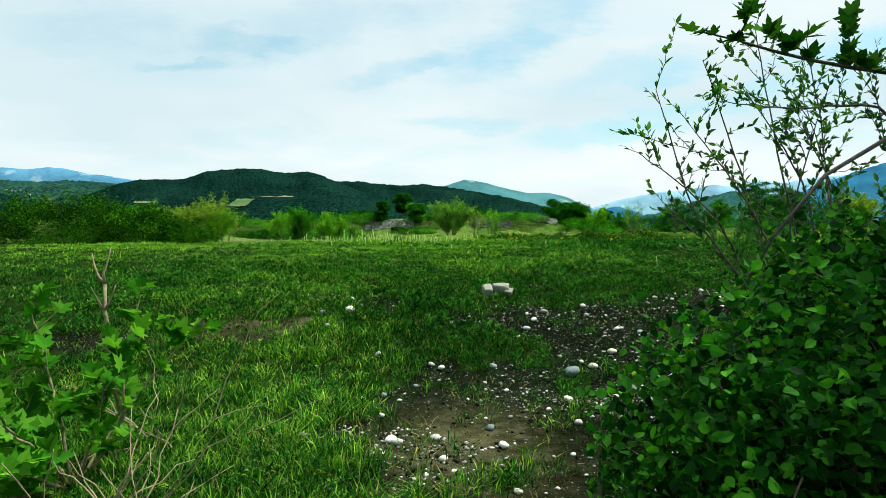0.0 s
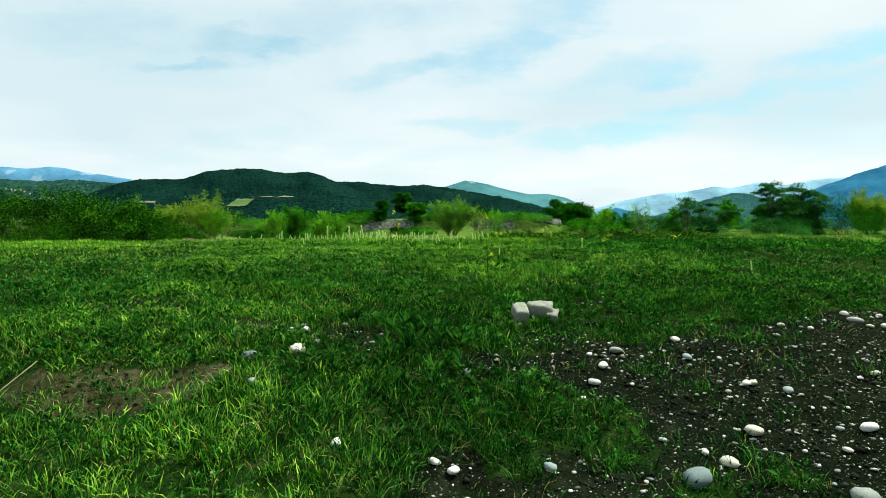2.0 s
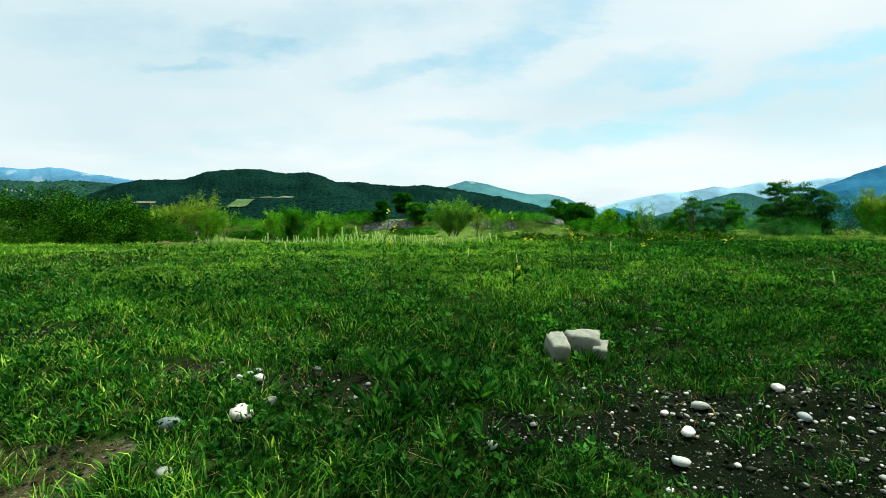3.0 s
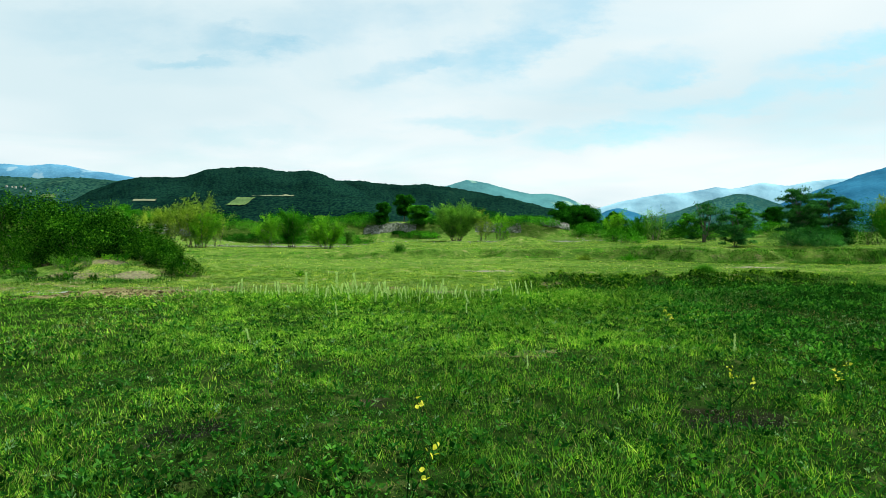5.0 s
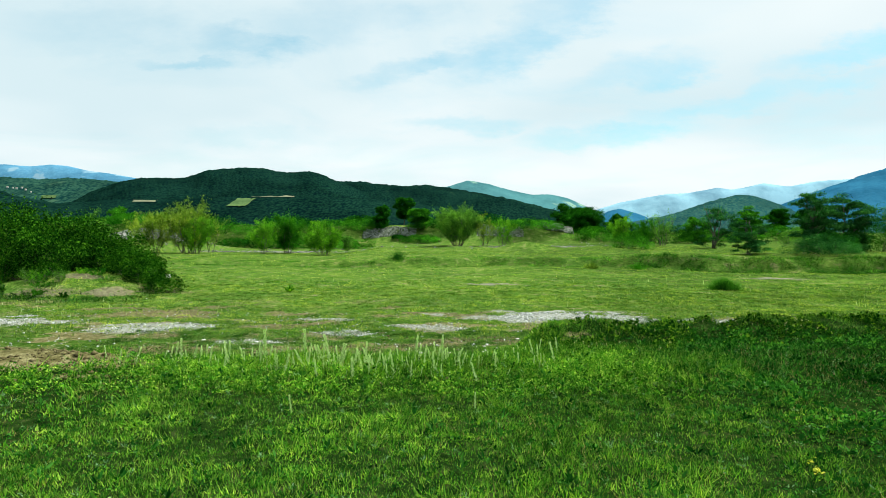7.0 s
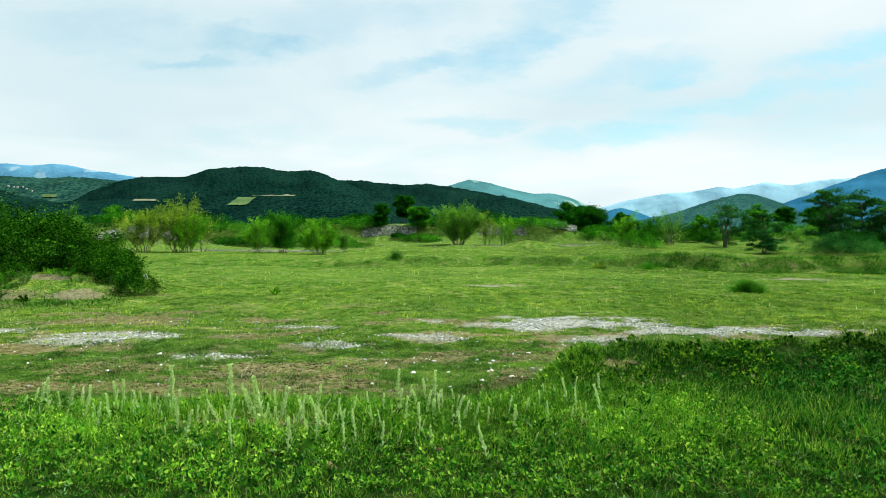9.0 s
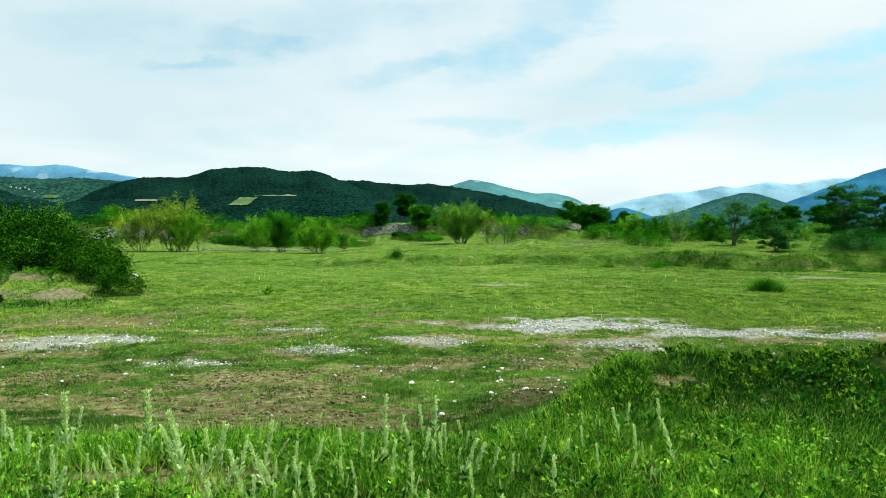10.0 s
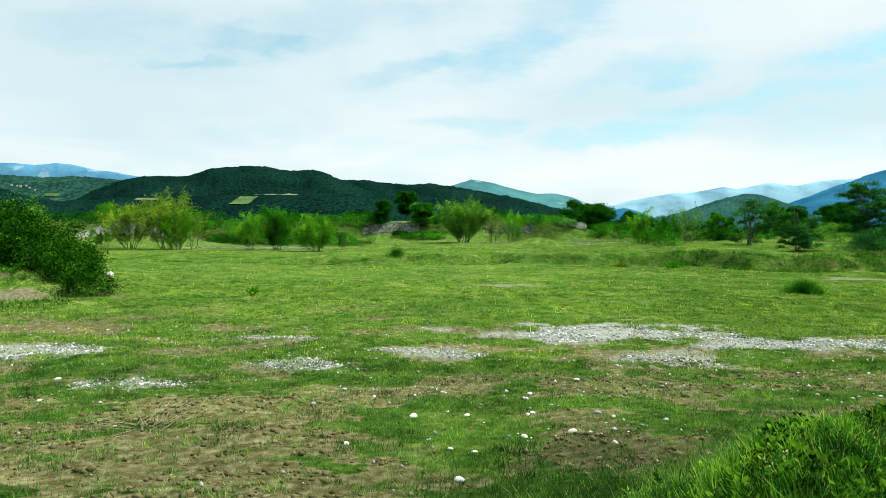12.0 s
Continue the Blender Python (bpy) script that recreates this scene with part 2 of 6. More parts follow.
M_LIME = leafy("lime_green_leaves", (0.04, 0.18, 0.01), (0.09, 0.3, 0.018), (0.19, 0.43, 0.04), 0.42, 0.6, 0.6, 1.5)
M_STRAW = leafy("dry_straw", (0.20, 0.17, 0.060), (0.31, 0.27, 0.10), (0.40, 0.36, 0.16), 0.15, 0.7)
M_WEED = leafy("weed_leaves", (0.003, 0.033, 0.005), (0.015, 0.09, 0.014), (0.065, 0.215, 0.04), 0.4, 0.5, 0.7, 2.6)
M_BRAMBLE = leafy("bramble_leaves", (0.0008, 0.0180, 0.0014), (0.0110, 0.1250, 0.0075), (0.0850, 0.3800, 0.0240), 0.34, 0.6, 0.9, 3.0, 0.1)
M_BRAMBLE_FAR = leafy("bramble_thicket_leaves", (0.002, 0.017, 0.002), (0.009, 0.062, 0.005), (0.060, 0.200, 0.014), 0.30, 0.5, 0.6, 1.5)
M_WILLOW_NEAR = leafy("willow_leaves", (0.010, 0.062, 0.012), (0.030, 0.125, 0.024), (0.095, 0.230, 0.062), 0.32, 0.55, 1.2)
M_PLANE = leafy("plane_leaves", (0.006, 0.050, 0.006), (0.018, 0.105, 0.012), (0.060, 0.190, 0.020), 0.18, 0.6, 1.0)
# Lit copy of the plane leaves: sunlight is put into the sapling's colour.
M_PLANE_LIT = leafy("plane_leaves_lit", (0.016, 0.115, 0.007), (0.042, 0.200, 0.014), (0.120, 0.340, 0.032), 0.42, 0.6, 1.0)
M_WILLOW = leafy("pale_willow_crown", (0.04, 0.14, 0.02), (0.09, 0.25, 0.038), (0.2, 0.42, 0.08), 0.32, 0.6, 0.5, 0.8)
M_YELLOW = leafy("yellowish_crown", (0.060, 0.135, 0.010), (0.150, 0.275, 0.030), (0.330, 0.460, 0.085), 0.32, 0.6, 0.5, 0.8)
M_DARK = leafy("dark_crown", (0.003, 0.036, 0.003), (0.008, 0.075, 0.005), (0.024, 0.15, 0.012), 0.32, 0.6, 0.5, 0.7)
M_GREEN = leafy("fresh_crown", (0.01, 0.08, 0.005), (0.026, 0.16, 0.009), (0.075, 0.3, 0.022), 0.32, 0.6, 0.5, 0.8)
M_GREY = leafy("grey_green_crown", (0.006, 0.048, 0.014), (0.018, 0.105, 0.028), (0.06, 0.215, 0.062), 0.32, 0.6, 0.5, 0.9)
M_WOOL = leafy("woolly_leaves", (0.36, 0.52, 0.24), (0.54, 0.70, 0.40), (0.68, 0.80, 0.56), 0.4, 0.8, 1.5)
M_SAGE = leafy("grey_green_herbs", (0.080, 0.180, 0.075), (0.140, 0.280, 0.135), (0.230, 0.390, 0.230), 0.3, 0.8, 1.5)
# The tone range holds the hump's deep shade and lit leaves.
M_HUMP = leafy("herb_leaves_lit_to_shaded", (0.002, 0.022, 0.002), (0.016, 0.090, 0.007), (0.190, 0.370, 0.034), 0.26, 0.6, 0.6, 5.0)
M_FLOWER = leafy("yellow_petals", (0.55, 0.55, 0.05), (0.66, 0.64, 0.07), (0.72, 0.70, 0.12), 0.3, 0.6)
M_BARK = barky("grey_bark", (0.028, 0.026, 0.020), (0.115, 0.105, 0.082))
M_TWIG = barky("dry_twigs", (0.11, 0.092, 0.050), (0.30, 0.265, 0.15))
M_STONE = stony("river_stone", [(0.76, 0.76, 0.72), (0.82, 0.82, 0.80), (0.13, 0.18, 0.19), (0.55, 0.54, 0.45), (0.80, 0.80, 0.77), (0.20, 0.26, 0.27), (0.78, 0.77, 0.73), (0.66, 0.64, 0.56)])
M_GRAVEL = stony("gravel", [(0.40, 0.40, 0.36), (0.05, 0.06, 0.06), (0.74, 0.74, 0.70), (0.12, 0.13, 0.12), (0.78, 0.78, 0.76), (0.08, 0.10, 0.10), (0.60, 0.59, 0.54), (0.05, 0.06, 0.06)], 40.0, 0.8, False)
M_PALE = stony("pale_gravel", [(0.36, 0.39, 0.37), (0.10, 0.115, 0.10), (0.56, 0.60, 0.59), (0.17, 0.18, 0.15), (0.74, 0.78, 0.78), (0.13, 0.15, 0.14), (0.44, 0.48, 0.47)], 20.0, 0.85, False)
M_BOULDER = stony("grey_boulders", [(0.13, 0.14, 0.13), (0.22, 0.24, 0.22), (0.08, 0.09, 0.08), (0.29, 0.31, 0.29), (0.17, 0.18, 0.16)], 6.0, 0.9, False)
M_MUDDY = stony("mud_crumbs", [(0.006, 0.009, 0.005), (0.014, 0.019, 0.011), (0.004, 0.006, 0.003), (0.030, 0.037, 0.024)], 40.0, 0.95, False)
M_CLOD = stony("dry_clods", [(0.060, 0.052, 0.022), (0.120, 0.104, 0.048), (0.085, 0.073, 0.032), (0.19, 0.168, 0.092)], 30.0, 0.95, False)
M_CONCRETE = stony("weathered_concrete", [(0.20, 0.22, 0.18), (0.24, 0.26, 0.22)], 18.0, 0.9)
M_BAG = stony("white_plastic_bag", [(0.75, 0.76, 0.76), (0.8, 0.8, 0.8)], 12.0, 0.5)
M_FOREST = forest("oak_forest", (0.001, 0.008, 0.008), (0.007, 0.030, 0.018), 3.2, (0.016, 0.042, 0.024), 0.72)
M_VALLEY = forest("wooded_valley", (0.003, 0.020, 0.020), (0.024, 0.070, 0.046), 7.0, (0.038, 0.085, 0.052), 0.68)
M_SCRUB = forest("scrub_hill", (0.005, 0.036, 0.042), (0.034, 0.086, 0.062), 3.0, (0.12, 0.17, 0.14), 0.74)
# Distance haze mixed into these base colours; the peak's pale patches are sunlight.
M_HAZE_PEAK = forest("peak_haze_tint", (0.041, 0.128, 0.149), (0.051, 0.149, 0.162), 10.0, (0.16, 0.27, 0.22), 0.60)
M_HAZE_BLUE = forest("blue_haze_slopes", (0.014, 0.084, 0.158), (0.021, 0.100, 0.176), 10.0, (0.038, 0.125, 0.195), 0.66)
M_HAZE_PALE = forest("pale_haze_slopes", (0.150, 0.285, 0.380), (0.168, 0.302, 0.390), 12.0)
M_HAZE_LEFT = forest("left_haze_slopes", (0.050, 0.155, 0.260), (0.070, 0.190, 0.295), 12.0, (0.16, 0.27, 0.35), 0.60)
M_FIELD = forest("young_corn_field", (0.060, 0.108, 0.040), (0.088, 0.140, 0.056), 2.0)
M_TAN = forest("dry_field", (0.115, 0.128, 0.085), (0.160, 0.170, 0.120), 2.0)


# ---- helpers for meshes ----
rng = np.random.default_rng(7)


def fast_mesh(name, verts, faces_by_size, smooth=False):
    """A mesh from arrays: faces_by_size is a list of (n, k) index arrays."""
    me = bpy.data.meshes.new(name)
    verts = np.asarray(verts, dtype=np.float32)
    me.vertices.add(len(verts))
    me.vertices.foreach_set("co", verts.ravel())
    loops = np.concatenate([f.ravel() for f in faces_by_size]).astype(np.int32)
    sizes = np.concatenate([np.full(len(f), f.shape[1]) for f in faces_by_size]).astype(np.int32)
    starts = np.concatenate(([0], np.cumsum(sizes)[:-1])).astype(np.int32)
    me.loops.add(len(loops))
    me.loops.foreach_set("vertex_index", loops)
    me.polygons.add(len(sizes))
    me.polygons.foreach_set("loop_start", starts)
    me.polygons.foreach_set("use_smooth", np.full(len(sizes), smooth))
    me.update(calc_edges=True)
    return me


def mesh_thing(name, me, mat, parent=None, label=""):
    me.materials.append(mat)
    ob = new(name, me)
    if parent:
        ob.parent = parent
    return tagged(ob, label) if label else ob


def part(name, bm, mat, parent, label=""):
    """Links a bmesh as one mesh object under a thing or a part."""
    me = bpy.data.meshes.new(name)
    for f in bm.faces:
        f.smooth = True
    bm.to_mesh(me)
    bm.free()
    return mesh_thing(name, me, mat, parent, label)


def base(name, x, y, z, label, category, group=""):
    ob = new(name)
    ob.empty_display_size = 0.2
    ob.location = (x, y, z)
    return tagged(ob, label, category, group)


def lattice(ix, iy, seed):
    """Repeatable random values at whole-numbered places."""
    h = (ix * 374761393 + iy * 668265263 + seed * 1442695041) & 0x7FFFFFFF
    h = ((h ^ (h >> 13)) * 1274126177) & 0x7FFFFFFF
    return ((h ^ (h >> 16)) & 0xFFFF) / 65535.0


def vnoise(x, y, seed=0):
    x, y = np.asarray(x, float), np.asarray(y, float)
    ix, iy = np.floor(x).astype(np.int64), np.floor(y).astype(np.int64)
    fx, fy = x - ix, y - iy
    fx, fy = fx * fx * (3 - 2 * fx), fy * fy * (3 - 2 * fy)
    a, b = lattice(ix, iy, seed), lattice(ix + 1, iy, seed)
    c, d = lattice(ix, iy + 1, seed), lattice(ix + 1, iy + 1, seed)
    return (a * (1 - fx) + b * fx) * (1 - fy) + (c * (1 - fx) + d * fx) * fy


def fbm(x, y, seed=0, octaves=4):
    total, amp = 0.0, 0.5
    for o in range(octaves):
        total = total + amp * (vnoise(x * 2 ** o, y * 2 ** o, seed + 17 * o) - 0.5) * 2
        amp *= 0.5
    return total


def step(a, b, v):
    t = np.clip((v - a) / (b - a), 0, 1)
    return t * t * (3 - 2 * t)


def bell(v, centre, width):
    return np.exp(-((v - centre) / width) ** 2)


# ---- the lie of the land ----
PROFILE_Y = [-30, 0, 3, 5.5, 5.9, 6.4, 6.9, 7.3, 8.0, 8.7, 10, 12, 14, 16.4, 17.3, 18.2, 19.4, 20.8, 22.4, 25.7, 34, 60, 130]
PROFILE_Z = [0.15, 0.05, -0.02, -0.02, 0.10, 0.22, 0.40, 0.52, 0.61, 0.78, 1.00, 1.17, 1.14, 1.14, 1.04, 0.72, 0.36, 0.10, -0.10, -0.34, -0.38, -0.38, -0.3]


def terrace_edge(x):
    return 60 + 1.5 * np.sin(x * 0.16) + 0.5 * np.sin(x * 0.4 + 1) + 0.3 * np.sin(x * 1.1)


def land(x, y, rough=True):
    """Height of the ground."""
    x, y = np.asarray(x, float), np.asarray(y, float)
    back = (1.6 * step(-1.4, 0.6, x) + 3.0 * step(2.5, 8, x)) * step(11, 19, y) * (1 - step(24, 34, y))
    z = np.interp(y - back, PROFILE_Y, PROFILE_Z)
    mound = step(5.5, 8, y) * (1 - step(17, 21, y))
    z = z - mound * 0.25 * step(9, 22, np.abs(x + 1))
    z = z + 0.17 * step(-0.6, -2.3, x) * step(4.5, 6.2, y) * (1 - step(7, 9.5, y))
    z = z - 0.09 * bell(x, 0.7, 1.0) * bell(y, 5.9, 0.9)
    # overgrown hump at the far edge of the plateau
    z = z + 0.16 * bell(x, -6.9, 1.1) * bell(y, 17.0, 0.5) * (1 + 0.8 * fbm(x * 2.5, y * 2.5, 27, 3))
    z = z + 0.36 * step(-0.60, 0.40, x) * (1 - 0.55 * step(2.5, 7.0, x)) * (1 - step(8, 14, x)) * bell(y, 18.9 + 0.10 * x, 0.60) * (1 + 0.5 * fbm(x * 1.8, y * 1.8, 23, 4))
    # low terrace and its bank, with dips
    z = z + (0.72 + 0.40 * step(10, 20, x) + 0.25 * fbm(x * 0.35, y * 0.2, 71, 3)) * step(0, 2.0, y - terrace_edge(x) + 0.9 * fbm(x * 0.5, y * 0.5, 72, 3)) * step(-15, -9, x) * (1 - step(100, 130, y)) + 0.3 * step(0, 1.2, y - terrace_edge(x)) * step(-30, -24, x) * (1 - step(-15, -9, x)) * (1 - step(72, 90, y))
    z = z + 1.0 * bell(x, 9.2, 3.0) * bell(y, 85, 2.8)
    z = z - 0.4 * bell(x, 23, 4.0) * bell(y, 59, 2.6) - 0.35 * bell(x, 33, 5.0) * bell(y, 58.5, 3.2)
    # earth bank under the brambles
    z = z + 1.2 * bell(x, -30, 10.0) * bell(y, 47, 4.0)
    z = z + 0.85 * bell(x, -20.5, 4.0) * bell(y, 40.2, 2.2) + 0.30 * bell(x, -18.0, 1.2) * bell(y, 38.0, 0.8)
    # pushed-up spoil of stones, and the flood bank behind all
    z = z + 3.0 * bell(x, -46, 8.0) * bell(y, 97, 4.5)
    z = z + 3.6 * step(108, 116, y) * (1 - step(124, 138, y)) * (1 - step(14, 32, x))
    z = z + 2.0 * step(90, 130, y) * step(33, 60, x)
    if rough:
        near = 1 - step(28, 70, y)
        z = z + 0.05 * fbm(x * 0.8, y * 0.8, 3, 4) + near * 0.035 * fbm(x * 3.1, y * 3.1, 9, 3) + 0.14 * fbm(x * 0.13, y * 0.13, 5, 3) * step(20, 32, y)
    return z


# bare soil: centre, half-lengths, strength
MUD = [(0.1, 3.5, 1.1, 0.9, 1.0), (0.9, 5.4, 1.5, 1.7, 1.0), (0.0, 5.6, 1.1, 1.0, 0.85), (-0.5, 4.6, 1.2, 1.0, 0.85), (1.9, 6.1, 2.6, 1.9, 1.0), (-0.3, 4.3, 1.5, 1.3, 0.95), (0.9, 4.2, 1.6, 1.8, 1.0), (-3.3, 6.5, 1.1, 0.45, 0.64), (-2.2, 7.3, 0.9, 0.35, 0.75), (3.8, 7.3, 1.7, 1.1, 0.9)]
WORN = [(-5.2, 6.2, 1.0, 0.4, 0.7), (-3.7, 19.9, 2.3, 1.1, 1.0), (-2.2, 19.0, 1.0, 0.5, 0.85), (-0.2, 7.6, 0.5, 0.3, 0.6), (1.8, 9.2, 0.9, 0.25, 0.5), (-4.8, 22.0, 2.8, 1.4, 0.95), (-2.8, 16.5, 0.8, 0.28, 0.75), (-7.0, 17.0, 1.9, 0.9, 1.0), (-0.1, 21.6, 1.8, 0.9, 0.6), (2.4, 28.2, 2.8, 0.9, 0.8), (1.8, 25.3, 3.0, 0.8, 0.7), (-8.0, 24.0, 2.0, 0.7, 0.6), (0.6, 18.45, 0.30, 0.10, 0.8), (1.1, 17.7, 0.4, 0.12, 0.6), (0.2, 17.2, 0.3, 0.12, 0.6), (-2.0, 11.0, 0.45, 0.2, 0.52)]
SCARS = [(0.40, 9.15, 0.4, 0.2, 0.8), (-2.2, 9.3, 0.35, 0.16, 0.75), (-3.3, 8.9, 0.4, 0.18, 0.75), (0.4, 10.7, 0.7, 0.32, 0.58), (-3.1, 10.4, 0.45, 0.25, 0.52), (-1.2, 9.4, 0.4, 0.2, 0.5), (-3.9, 8.0, 0.7, 0.3, 0.6), (-5.2, 24.2, 2.2, 0.8, 0.7), (-1.9, 21.2, 1.6, 0.6, 0.6), (-9.5, 21.5, 2.4, 1.0, 0.8), (-0.5, 26.6, 2.0, 0.5, 0.6), (4.6, 26.2, 2.2, 0.6, 0.6)]
BARE = MUD + WORN + SCARS
FAR_BARE = [(-14.5, 38.5, 3.0, 0.8, 0.5), (1.4, 44, 2.2, 0.45, 0.72), (22, 50, 4.0, 1.0, 0.7), (-17.6, 37.2, 1.2, 0.8, 1.0), (-20.6, 39.4, 1.5, 0.6, 1.0), (-20.6, 37.2, 2.5, 1.2, 0.55), (-29, 42.0, 6.0, 1.4, 0.7), (-0.7, 12.2, 0.6, 0.25, 0.45)]
# stone-strewn patches of the track
GRAVEL = [(2.7, 31.6, 3.3, 1.9, 1.0), (7.2, 30.0, 3.6, 0.8, 0.9), (-11.2, 28.0, 1.9, 0.9, 0.8), (-4.6, 27.4, 0.8, 0.5, 0.75), (-1.7, 28.6, 1.3, 0.7, 0.6),
          (-6.7, 25.4, 0.8, 0.5, 0.7), (3.2, 28.0, 1.8, 0.8, 0.6), (-6.0, 30.2, 1.4, 0.3, 0.6), (-17, 29.0, 3.0, 0.9, 0.8), (13.0, 28.6, 2.6, 0.5, 0.6),
          (-25, 88, 11.0, 2.0, 0.8), (11, 92, 9.0, 1.6, 0.8), (-46, 97, 8.5, 4.6, 1.0)]


def patches(items, x, y):
    x, y = np.asarray(x, float), np.asarray(y, float)
    v = np.zeros_like(x)
    wob = 0.95 * fbm(x * 0.9, y * 1.7, 31, 5)
    fine_wob = 0.55 * fbm(x * 3.1, y * 4.0, 37, 3)
    for cx, cy, rx, ry, k in items:
        r = np.sqrt(((x - cx) / rx) ** 2 + ((y - cy) / ry) ** 2) + wob + fine_wob
        v = np.maximum(v, k * (1 - step(0.55, 1.15, r)))
    return v


def bare_at(x, y):
    worn = step(19.5, 21.5, y) * (1 - step(28, 36, y - 4 * step(4, -4, x))) * step(0.02, 0.34, fbm(x * 0.55, y * 1.1, 91, 5) + 0.25 * fbm(x * 2.6, y * 3.4, 92, 3)) * 0.75
    return np.maximum(np.maximum(patches(BARE + FAR_BARE, x, y), worn), 0.9 * patches(GRAVEL, x, y))


def spread(a, b, d, far, growth):
    """Places along an axis: even steps from a to b, then growing ones out to far."""
    out_ = list(np.arange(a, b, d))
    v, s = b, d
    while v < far:
        out_.append(v)
        s *= growth
        v += s
    out_.append(far)
    return out_


def build_ground():
    right = spread(0, 8, 0.15, 4600, 1.06)
    xs = np.array([-v - 1.3 for v in right[:0:-1]] + [v - 1.3 for v in right])
    ys = np.array([-v + 2 for v in spread(0.2, 3, 0.4, 4600, 1.3)[::-1]] + list(np.arange(2, 24, 0.15)) + list(np.arange(24, 56, 0.4)) + spread(56, 64, 0.22, 4600, 1.05))
    gx, gy = np.meshgrid(xs, ys)
    nx, ny = len(xs), len(ys)
    x, y = gx.ravel(), gy.ravel()
    z = land(x, y)
    q = np.arange(nx * ny).reshape(ny, nx)
    faces = np.stack([q[:-1, :-1], q[:-1, 1:], q[1:, 1:], q[1:, :-1]], -1).reshape(-1, 4)
    me = fast_mesh("ground", np.stack([x, y, z], 1), [faces], True)
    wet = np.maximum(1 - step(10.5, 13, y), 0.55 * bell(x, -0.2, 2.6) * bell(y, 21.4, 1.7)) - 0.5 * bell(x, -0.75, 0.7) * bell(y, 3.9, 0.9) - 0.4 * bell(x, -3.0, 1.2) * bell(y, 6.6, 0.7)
    # sward also mixes dark ground in on the bank's face and to the right
    on_bank = 0.2 * bell(y, terrace_edge(x) + 0.6, 0.9) * step(-13, -9, x)
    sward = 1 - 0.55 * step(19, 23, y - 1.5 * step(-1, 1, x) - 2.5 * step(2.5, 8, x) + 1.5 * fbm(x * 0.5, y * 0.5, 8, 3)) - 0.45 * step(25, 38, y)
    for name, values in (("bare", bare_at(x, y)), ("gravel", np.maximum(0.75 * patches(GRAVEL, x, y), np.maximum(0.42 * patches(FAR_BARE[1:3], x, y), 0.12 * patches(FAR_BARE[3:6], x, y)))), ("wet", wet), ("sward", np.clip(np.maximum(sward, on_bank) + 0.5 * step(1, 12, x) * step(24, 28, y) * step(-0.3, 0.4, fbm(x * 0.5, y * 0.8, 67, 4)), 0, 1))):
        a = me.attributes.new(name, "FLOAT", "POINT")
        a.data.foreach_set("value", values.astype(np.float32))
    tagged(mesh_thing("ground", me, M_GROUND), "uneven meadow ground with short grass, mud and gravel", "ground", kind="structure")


build_ground()


# ---- hills and mountains far behind ----
def bearing(a):
    return (a - 784) / 1046.0


def rise(b):
    return (405 - b) / 1046.0


def ridge(name, mat, distance, depth, skyline, label, rough=0.03, nx=220, ny=40, floor=-6.0, crowns=0.0):
    """A range of hills across the view. Skyline: bearing and height of its summits and saddles."""
    su, sh = [bearing(a) for a, b in skyline], [max(rise(b), 0.001) for a, b in skyline]
    u = np.linspace(su[0], su[-1], nx)
    h = np.interp(u, su, sh)
    width = max(3, int(nx * 0.014))
    kernel = np.hanning(width * 2 + 1)
    h = np.convolve(np.pad(h, width, "edge"), kernel / kernel.sum(), "valid")
    v = np.linspace(0, 1, ny)
    uu, vv = np.meshgrid(u, v)
    h = np.repeat(h[None], ny, 0)
    prof = np.where(vv < 0.62, step(0.0, 0.62, vv) ** 0.85, 1 - 0.5 * step(0.62, 1.0, vv))
    d = distance + depth * (vv - 0.62)
    s = 26.0 / (su[-1] - su[0])
    spur = fbm(uu * s, vv * 4, int(distance), 5)
    x, y = uu * d, d + 0 * uu
    z = h * prof * distance * (1 + rough * 6 * spur * (1 - prof * 0.8)) + distance * rough * 0.05 * fbm(uu * s * 9, vv * 20, 3, 4) * prof + floor * (1 - prof)
    # tree crowns on the slopes and along the crest
    z = z + crowns * (vnoise(uu * distance / 7, vv * depth / 12, 61) - 0.3) * bell(vv, 0.62, 0.04)
    q = np.arange(nx * ny).reshape(ny, nx)
    faces = np.stack([q[:-1, :-1], q[:-1, 1:], q[1:, 1:], q[1:, :-1]], -1).reshape(-1, 4)
    me = fast_mesh(name, np.stack([x.ravel(), y.ravel(), z.ravel()], 1), [faces], True)
    tagged(mesh_thing(name, me, mat), label, "hill", kind="structure")
    return x, y, z


ridge("backdrop_mountain_blue", M_HAZE_BLUE, 3600, 1500, [(1330, 372), (1400, 347), (1480, 318), (1530, 299), (1570, 290), (1640, 275), (1900, 250), (2300, 280)], "hazy blue wooded mountain in the distance")
ridge("backdrop_mountain_pale", M_HAZE_PALE, 4500, 700, [(1000, 392), (1050, 368), (1090, 356), (1130, 348), (1175, 340), (1205, 339), (1240, 333), (1262, 328), (1285, 332), (1310, 328), (1340, 321), (1362, 323), (1385, 326), (1415, 320), (1450, 315), (1600, 305), (1800, 312)], "pale mountain range with haze put into its colour", 0.012, 400)
ridge("backdrop_mountain_left", M_HAZE_LEFT, 4200, 900, [(-600, 300), (-300, 285), (0, 296), (50, 299), (90, 296), (115, 298), (150, 306), (190, 311), (222, 316), (260, 324), (330, 345)], "hazy blue mountain with pale rock faces", 0.012)
ridge("backdrop_peak", M_HAZE_PEAK, 2900, 800, [(640, 372), (740, 345), (790, 329), (822, 318), (860, 325), (900, 336), (935, 343), (968, 342), (1000, 349), (1080, 385)], "distant peak with haze and sunlit pastures put into its colour", 0.01, 180)
